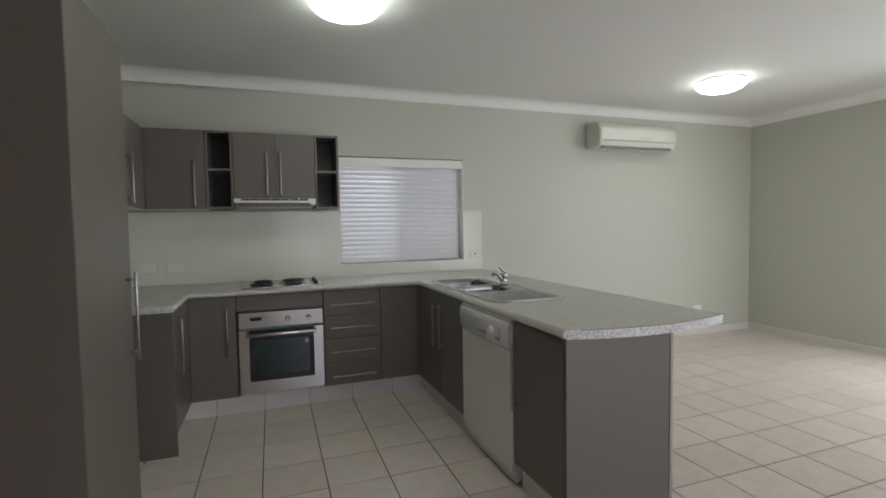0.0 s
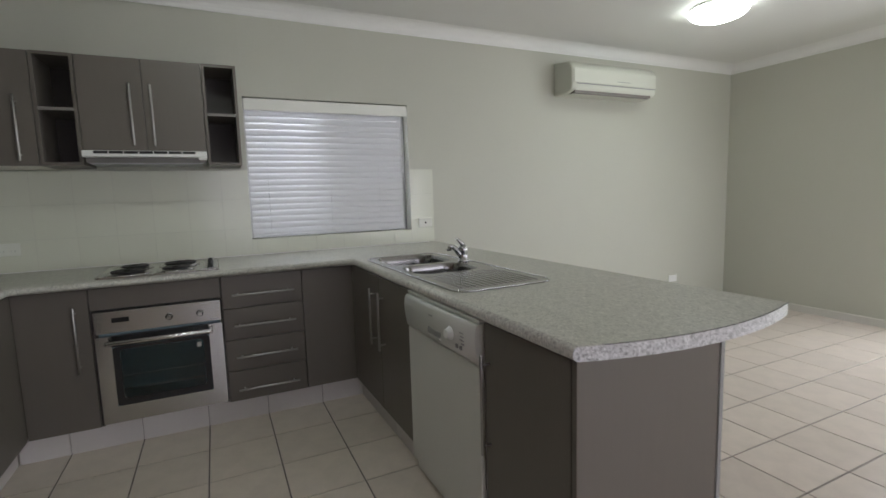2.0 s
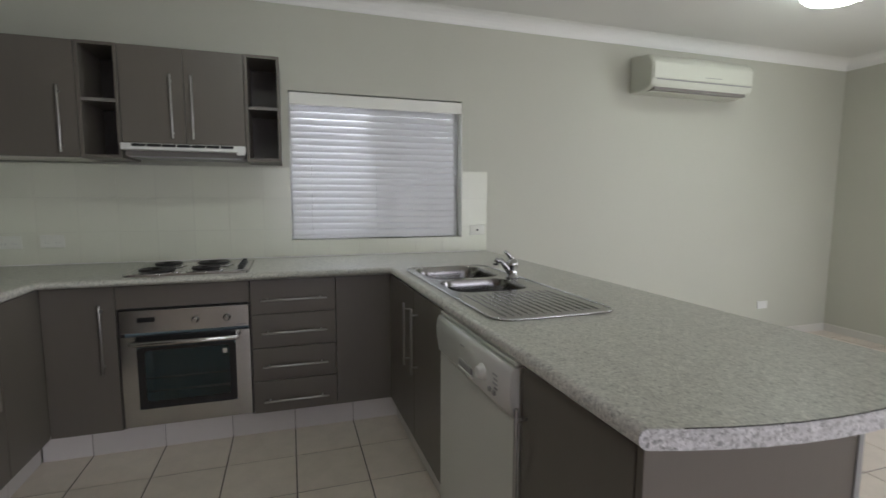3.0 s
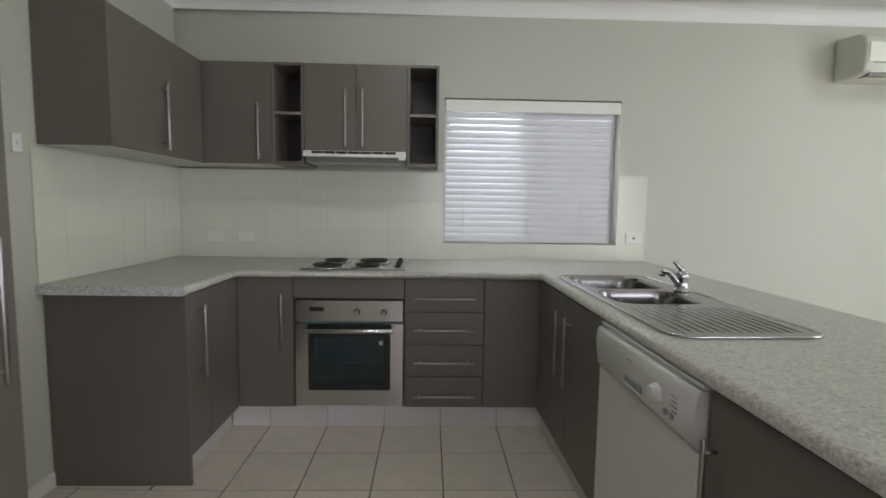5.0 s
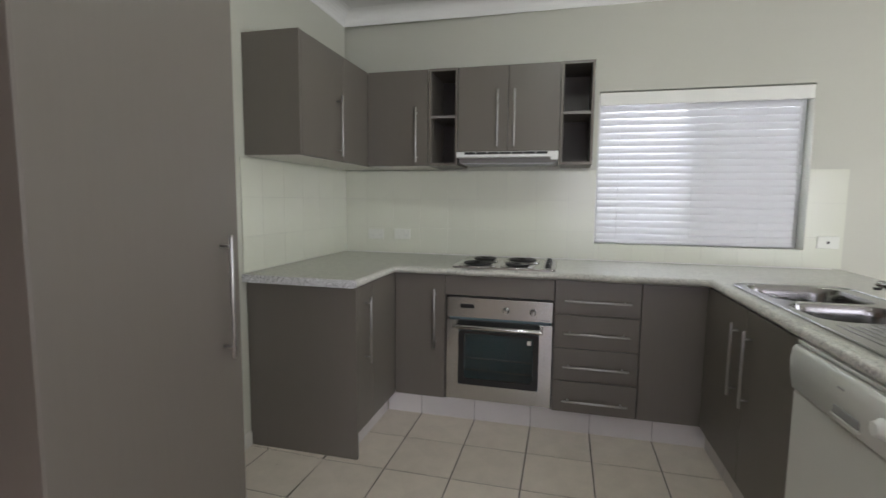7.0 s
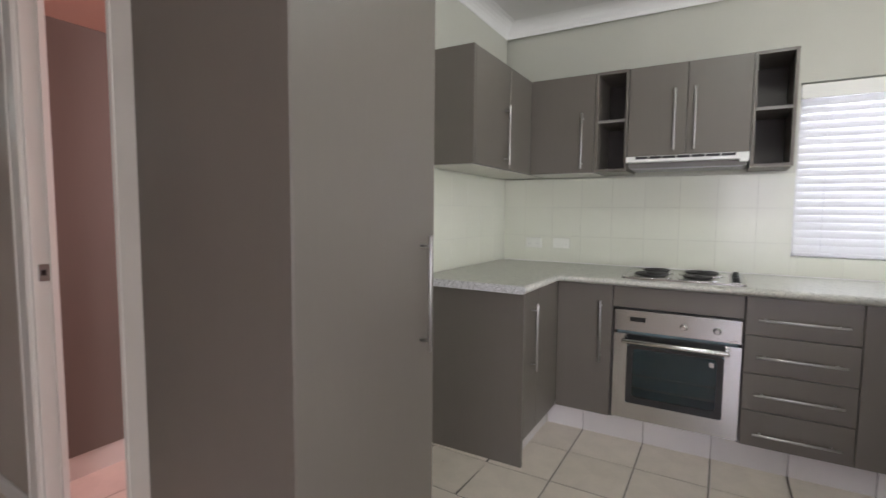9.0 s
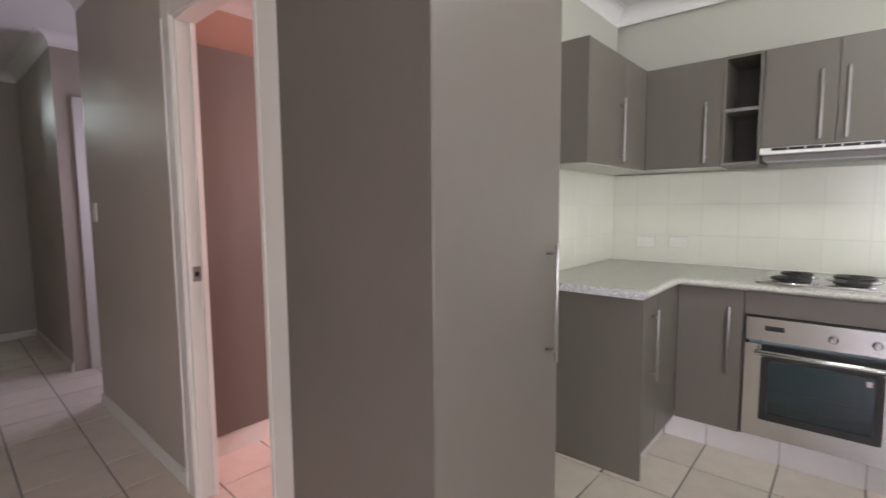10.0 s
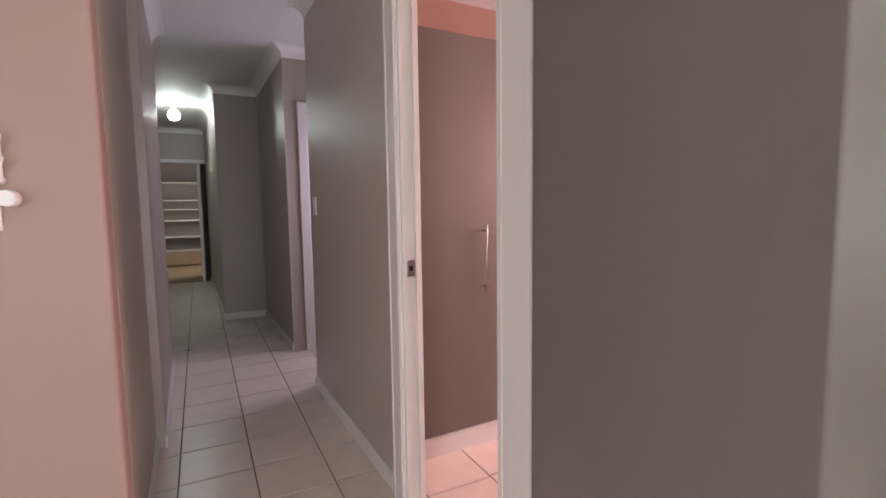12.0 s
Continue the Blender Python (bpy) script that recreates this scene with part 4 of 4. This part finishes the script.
prof = [(NORTH - 0.001, 2.112), (4.335, 2.106), (4.272, 2.110), (4.225, 2.124), (4.203, 2.140), (4.195, 2.185), (4.195, 2.290), (4.206, 2.325), (4.245, 2.368), (NORTH - 0.001, 2.392)]
bm = bmesh.new()
ra = [bm.verts.new((AX0, y, z)) for y, z in prof]
rb = [bm.verts.new((AX1, y, z)) for y, z in prof]
for k in range(len(prof)):
    f = bm.faces.new((ra[k], rb[k], rb[(k + 1) % len(prof)], ra[(k + 1) % len(prof)]))
    f.smooth = 0 < k < 8
bm.faces.new(ra), bm.faces.new(rb[::-1])
bmesh.ops.recalc_face_normals(bm, faces=bm.faces[:])
bmesh.ops.bevel(bm, geom=[e for e in bm.edges if abs(e.verts[0].co.x - e.verts[1].co.x) < 1e-5], offset=0.014, segments=3, profile=0.5, affect="EDGES")
body = part("body", bm, CREAM, ac)
part("front_panel", box(AX0 + 0.016, AX1 - 0.012, 4.1885, 4.199, 2.186, 2.305, 0.004, 3), CREAM, ac)
# Grey strip and block: shade of the panel gap and outlet, as colour.
part("panel_gap", box(AX0 + 0.05, AX1 - 0.02, 4.1900, 4.2010, 2.177, 2.184), GREY, ac)
part("outlet_slot", box(AX0 + 0.045, AX1 - 0.05, 4.215, 4.29, 2.1055, 2.136), DARKGREY, ac, "grey block with the air outlet's shade in its colour")
for y, z in ((4.208, 2.128), (4.230, 2.113), (4.258, 2.101)):
    part("louvre", box(AX0 + 0.05, AX1 - 0.055, y, y + 0.02, z, z + 0.010, 0.002), CREAM, ac)
part("badge", box(3.95, 4.11, 4.1878, 4.190, 2.215, 2.220), GREY, ac, "small grey badge that cannot be read")

# lamps
for lx, ly in ((0.71, 2.79), (4.05, 3.33)):
    lamp = thing("ceiling_light", (lx, ly, CEILING - 0.1), "round opal glass ceiling light, lit cool white", "ceiling light", "oyster lights on the ceiling")
    part("base", lathe([(0.0, 0.0), (0.192, 0.0), (0.195, -0.018), (0.18, -0.02)], (lx, ly, CEILING), 40), PLASTIC, lamp)
    part("shade", lathe([(0.185, -0.018), (0.198, -0.03), (0.195, -0.045), (0.165, -0.072), (0.11, -0.092), (0.05, -0.101), (0.0, -0.103)], (lx, ly, CEILING), 40), DOME, lamp)
hl = thing("batten_light", (-6.85, 1.02, 2.30), "bare batten ceiling light with a lit white globe", "ceiling light")
part("batten", lathe([(0.0, CEILING), (0.05, CEILING), (0.052, 2.545), (0.03, 2.525), (0.028, 2.48), (0.0, 2.475)], (-6.85, 1.02, 0), 20), PLASTIC, hl)
part("globe", lathe([(0.0, 2.475), (0.025, 2.47), (0.055, 2.44), (0.068, 2.405), (0.058, 2.365), (0.03, 2.34), (0.0, 2.335)], (-6.85, 1.02, 0), 24), BULB, hl)



# outlets and switches
def outlet(x, z, w=0.116, h=0.072, wall=NORTH, rockers=2, dark=False):
    o = thing("power_outlet", (x, wall, z), "white plastic power outlet on the tiled wall", "power outlet", "wall outlets")
    y = wall - 0.006
    pl = part("plate", box(x - w / 2, x + w / 2, y - 0.009, y - 0.0005, z - h / 2, z + h / 2, 0.003), OUTLET, o)
    for k in range(rockers):
        xx = x + (k - (rockers - 1) / 2) * 0.05
        part("rocker", box(xx - 0.006, xx + 0.006, y - 0.0125, y - 0.008, z + 0.008, z + 0.026, 0.002), OUTLET, pl)
        if not dark:
            for dx, a in ((-0.008, 0.5), (0.008, -0.5)):
                part("slot", box(xx + dx - 0.001, xx + dx + 0.001, y - 0.0096, y - 0.0085, z - 0.014, z - 0.004), GREY, pl)
    if dark:
        part("socket_hole", tube([(x, y - 0.0085, z), (x, y - 0.0105, z)], 0.008, n=12), BLACK, pl)
    return o


outlet(-0.632, 1.034)
outlet(-0.431, 1.037)
outlet(2.158, 1.058, w=0.112, h=0.072, dark=True, rockers=0)
o = thing("power_outlet", (5.02, NORTH, 0.30), "white plastic power outlet low on the wall", "power outlet", "wall outlets")
part("plate", box(4.96, 5.08, NORTH - 0.010, NORTH - 0.0005, 0.275, 0.345, 0.003), PLASTIC, o)
o = thing("light_switch", (-3.13, HN, 1.26), "white plastic light switch on the hallway wall", "switch")
pl = part("plate", box(-3.165, -3.095, HN - 0.010, HN - 0.0005, 1.20, 1.316, 0.003), PLASTIC, o)
part("rocker", box(-3.136, -3.124, HN - 0.014, HN - 0.009, 1.25, 1.27, 0.002), PLASTIC, pl)
o = thing("light_switch", (KW, 3.196, 1.483), "white plastic switch in the fridge recess", "switch")
pl = part("plate", box(KW + 0.0005, KW + 0.010, 3.172, 3.220, 1.445, 1.521, 0.003), PLASTIC, o)
part("rocker", box(KW + 0.009, KW + 0.014, 3.190, 3.202, 1.473, 1.493, 0.002), PLASTIC, pl)

wc = thing("wall_control", (WEST, 0.66, 1.2), "white plastic wall control with a dial and two hooks", "wall control")
pl = part("plate", box(WEST + 0.0005, WEST + 0.012, 0.592, 0.663, 1.20, 1.36, 0.004), PLASTIC, wc)
part("dial", tube([(WEST + 0.001, 0.684, 1.285), (WEST + 0.02, 0.684, 1.285), (WEST + 0.05, 0.686, 1.285), (WEST + 0.055, 0.686, 1.285)], [0.024, 0.023, 0.022, 0.02], n=16), PLASTIC, wc)
for z in (1.37, 1.43):
    part("hook", tube([(WEST + 0.001, 0.667, z - 0.04), (WEST + 0.014, 0.667, z - 0.03), (WEST + 0.022, 0.669, z), (WEST + 0.04, 0.673, z + 0.016)], [0.012, 0.010, 0.009, 0.013], n=10), PLASTIC, wc)

# ---- laundry ----
lc = thing("laundry_cupboard", (-2.28, 2.6, 0), "tall grey-brown laminate laundry cupboard on a white plinth", "cupboard")
part("body", box(-2.578, -1.998, 1.955, 3.45, 0.11, 2.06), LAMIN, lc)
part("plinth", box(-2.578, -1.992, 1.955, 3.45, 0.0, 0.109), TRIM, lc, "white plinth")
d = front(lc, "+x", -1.98, 1.958, 2.53, 0.112, 2.06)
bar_handle(d, (-1.98, 2.405, 0.815), (-1.98, 2.405, 1.15), (0.034, 0, 0))
d = front(lc, "+x", -1.98, 2.53, 3.45, 0.112, 2.06)

# ---- hallway end ----
ld = thing("door_3", (-9.05, 1.34, 0), "white painted door standing open at the far room", "door", kind="structure")
part("door_leaf", box(-9.86, -9.06, 1.285, 1.32, 0.01, 1.99, 0.002), TRIM, ld)
part("door_edge", box(-9.06, -9.04, 1.272, 1.322, 0.005, 1.995, 0.002), TRIM, ld)
for nm, r in (("architrave", (-9.05, -9.03, 0.49, 0.55, 0, 2.06)), ("architrave", (-9.05, -9.03, 0.55, 1.41, 2.0, 2.06))):
    part(nm, box(*r, 0.004), TRIM, ld)
rs = thing("wardrobe_shelves", (-11.9, 1.0, 0), "tall pale open wardrobe shelves, empty", "shelves")
part("side", box(-12.28, -11.8, 0.11, 0.13, 0, 2.0), SHELF, rs)
part("side", box(-12.28, -11.8, 2.05, 2.07, 0, 2.0), SHELF, rs)
# The back takes the dimmed wall colour, so shelf shade is painted in.
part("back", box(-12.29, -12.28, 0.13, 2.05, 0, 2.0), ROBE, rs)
for z in (0.32, 0.62, 0.98, 1.22, 1.42, 1.80):
    part("shelf", box(-12.28, -11.8, 0.13, 2.05, z, z + 0.022), SHELF, rs)
part("drawer_front", box(-11.82, -11.80, 0.13, 2.05, 0.03, 0.30), CARPET, rs, "tan lower panel")

# ---- splashback, kick and floor tiles ----


def tile_mesh(name, w, h, d, material, e=0.0016):
    """A fired tile lying flat: chamfered top edge, centre of the top at the origin."""
    a, b = w / 2, h / 2
    v = [(sx * a, sy * b, -d) for sx, sy in ((-1, -1), (1, -1), (1, 1), (-1, 1))] + [(sx * a, sy * b, -e) for sx, sy in ((-1, -1), (1, -1), (1, 1), (-1, 1))]
    v += [(sx * (a - e), sy * (b - e), 0) for sx, sy in ((-1, -1), (1, -1), (1, 1), (-1, 1))]
    f = [(8, 9, 10, 11)] + [(k, (k + 1) % 4, (k + 1) % 4 + 4, k + 4) for k in range(4)] + [(k + 4, (k + 1) % 4 + 4, (k + 1) % 4 + 8, k + 8) for k in range(4)]
    me = bpy.data.meshes.new(name)
    me.from_pydata(v, [], f)
    me.materials.append(material)
    return me


def lay(parent, me, m, name="tile"):
    ob = new(name, me)
    ob.parent = parent
    ob.matrix_basis = Matrix.Translation(-parent.location) @ m
    return ob


rng = random.Random(5)
made = {}


def piece(kind, w, h, d, material):
    key = (kind, round(w, 3), round(h, 3))
    if key not in made:
        made[key] = tile_mesh(kind, w, h, d, material, 0.0006 if kind == "wall_tile" else 0.0016)
    return made[key]


SPITCH, STOP_Z = 0.2, 1.478
sb = structure("splashback_north", boxes((KW, WX0, NORTH - 0.0043, NORTH - 0.0005, BT, STOP_Z), (WX0, WX1, NORTH - 0.0043, NORTH - 0.0005, BT, WZ0), (WX1, 2.237, NORTH - 0.0043, NORTH - 0.0005, BT, STOP_Z)), WGROUT, "white glazed tile splashback", (0.7, NORTH, BT))
sw = structure("splashback_west", boxes((KW + 0.0005, KW + 0.0043, 3.262, NORTH - 0.004, BT, STOP_Z)), WGROUT, "white glazed tile splashback", (KW, 3.8, BT))
rows = [(BT + 0.004, 1.085), (1.085, 1.284), (1.284, STOP_Z)]


def cuts(a, b, first):
    xs = [a] + [x for x in (first + SPITCH * k for k in range(-20, 20)) if a + 0.012 < x < b - 0.012] + [b]
    return list(zip(xs, xs[1:]))


face_s = Matrix.Rotation(radians(90), 4, "X")
face_e = Matrix.Rotation(radians(90), 4, "Z") @ Matrix.Rotation(radians(90), 4, "X")
for z0, z1 in rows:
    for a, b in ((KW + 0.006, WX0), (WX1, 2.237)):
        for x0, x1 in (cuts(a, b, 0.498) if a < WX0 else [(a, b)]):
            me = piece("wall_tile", x1 - x0 - 0.0013, z1 - z0 - 0.0013, 0.004, WTILE)
            tilt = Matrix.Rotation(rng.uniform(-0.0013, 0.0013), 4, "X") @ Matrix.Rotation(rng.uniform(-0.0013, 0.0013), 4, "Y")
            lay(sb, me, Matrix.Translation(((x0 + x1) / 2, NORTH - 0.0055, (z0 + z1) / 2)) @ face_s @ tilt)
    for y0, y1 in cuts(3.262, NORTH - 0.006, NORTH - 0.006 - SPITCH):
        me = piece("wall_tile", y1 - y0 - 0.0013, z1 - z0 - 0.0013, 0.004, WTILE)
        tilt = Matrix.Rotation(rng.uniform(-0.0013, 0.0013), 4, "X") @ Matrix.Rotation(rng.uniform(-0.0013, 0.0013), 4, "Y")
        lay(sw, me, Matrix.Translation((KW + 0.0055, (y0 + y1) / 2, (z0 + z1) / 2)) @ face_e @ tilt)
for x0, x1 in cuts(WX0, WX1, 0.498):
    me = piece("wall_tile", x1 - x0 - 0.0013, WZ0 - BT - 0.006, 0.004, WTILE)
    lay(sb, me, Matrix.Translation(((x0 + x1) / 2, NORTH - 0.0055, (BT + 0.004 + WZ0) / 2)) @ face_s)

FX, FY, FP = 0.208, 0.998, 0.3218
kick = structure("kickboard", boxes((-0.322, 1.435, 3.874, 3.884, 0, 0.126), (-0.340, -0.332, 3.302, 3.874, 0, 0.126), (1.462, 1.470, 2.897, 3.874, 0, 0.126), (1.480, 1.489, 1.837, 2.255, 0, 0.126)), KGROUT, "white tiled kickboard under the base cabinets", (0.5, 3.9, 0))
xs = [-0.324] + [x for x in (FX + FP * k for k in range(-3, 6)) if -0.28 < x < 1.42] + [1.440]
for x0, x1 in zip(xs, xs[1:]):
    lay(kick, piece("kick_tile", x1 - x0 - 0.004, 0.124, 0.006, KTILE), Matrix.Translation(((x0 + x1) / 2, 3.868, 0.062)) @ face_s)
ys = [3.308] + [y for y in (FY + FP * k for k in range(0, 12)) if 3.33 < y < 3.84] + [3.866]
for y0, y1 in zip(ys, ys[1:]):
    lay(kick, piece("kick_tile", y1 - y0 - 0.004, 0.124, 0.006, KTILE), Matrix.Translation((-0.326, (y0 + y1) / 2, 0.062)) @ face_e)
face_w = Matrix.Rotation(radians(-90), 4, "Z") @ Matrix.Rotation(radians(90), 4, "X")
for ya, yb in ((2.897, 3.862), (1.837, 2.255)):
    ys = [ya] + [y for y in (FY + FP * k for k in range(0, 12)) if ya + 0.03 < y < yb - 0.03] + [yb]
    for y0, y1 in zip(ys, ys[1:]):
        lay(kick, piece("kick_tile", y1 - y0 - 0.004, 0.124, 0.006, KTILE), Matrix.Translation((1.430 + 0.018 * (3.787 - (y0 + y1) / 2), (y0 + y1) / 2, 0.062)) @ Matrix.Rotation(0.018, 4, "Z") @ face_w)

floor = structure("floor", boxes((-9.10, EAST + 0.05, SOUTH - 0.12, NORTH + 0.05, -0.16, -0.0035)), GROUT, "cream ceramic tiled floor with grey grout lines")
structure("carpet", boxes((-12.3, -9.10, 0.1, 2.1, -0.16, 0.004)), CARPET, "tan carpet of the far room")
whole = tile_mesh("floor_tile", FP - 0.0065, FP - 0.0065, 0.006, TILE)
rest_v, rest_f = [], []
near = 0
for i in range(-30, 19):
    for j in range(-11, 12):
        x, y = FX + FP * (i + 0.5), FY + FP * (j + 0.5)
        if x > EAST + 0.16 or y > NORTH + 0.1 or y < SOUTH - 0.1 or x < -9.0:
            continue
        if x < WEST and not (0.3 < y < 3.95):
            continue
        kitchen = -0.45 < x < 1.6 and 0.9 < y < 4.0
        living = 1.75 < x < 5.7 and 0.9 < y < 4.4
        hall = -4.3 < x < -0.45 and 0.8 < y < 2.6
        z = rng.uniform(-0.0005, 0.0002)
        drift = 0.040 if x < -0.35 else 0.0   # the hall's rows run off at a slight angle
        y += drift * (-0.35 - x)
        if (kitchen or living or hall) and near < 300:
            near += 1
            ob = lay(floor, whole, Matrix.Translation((x, y, z)) @ Matrix.Rotation(rng.choice((0, 90, 180, 270)) * math.pi / 180 - drift, 4, "Z"))
        else:
            n = len(rest_v)
            h, e = (FP - 0.0065) / 2, 0.0016
            for q, zz in ((h, -0.006), (h, -e), (h - e, 0)):
                rest_v += [(x + sx * q + drift * sy * q, y + sy * q - drift * sx * q, z + zz) for sx, sy in ((-1, -1), (1, -1), (1, 1), (-1, 1))]
            rest_f += [tuple(n + k for k in (8, 9, 10, 11))]
            for o in (0, 4):
                rest_f += [(n + o + k, n + o + (k + 1) % 4, n + o + (k + 1) % 4 + 4, n + o + k + 4) for k in range(4)]
me = bpy.data.meshes.new("tiles")
me.from_pydata(rest_v, [], rest_f)
me.materials.append(TILEJ)
ob = new("tiles", me)
ob.parent = floor
tagged(ob, "cream floor tiles further off", kind="stuff")
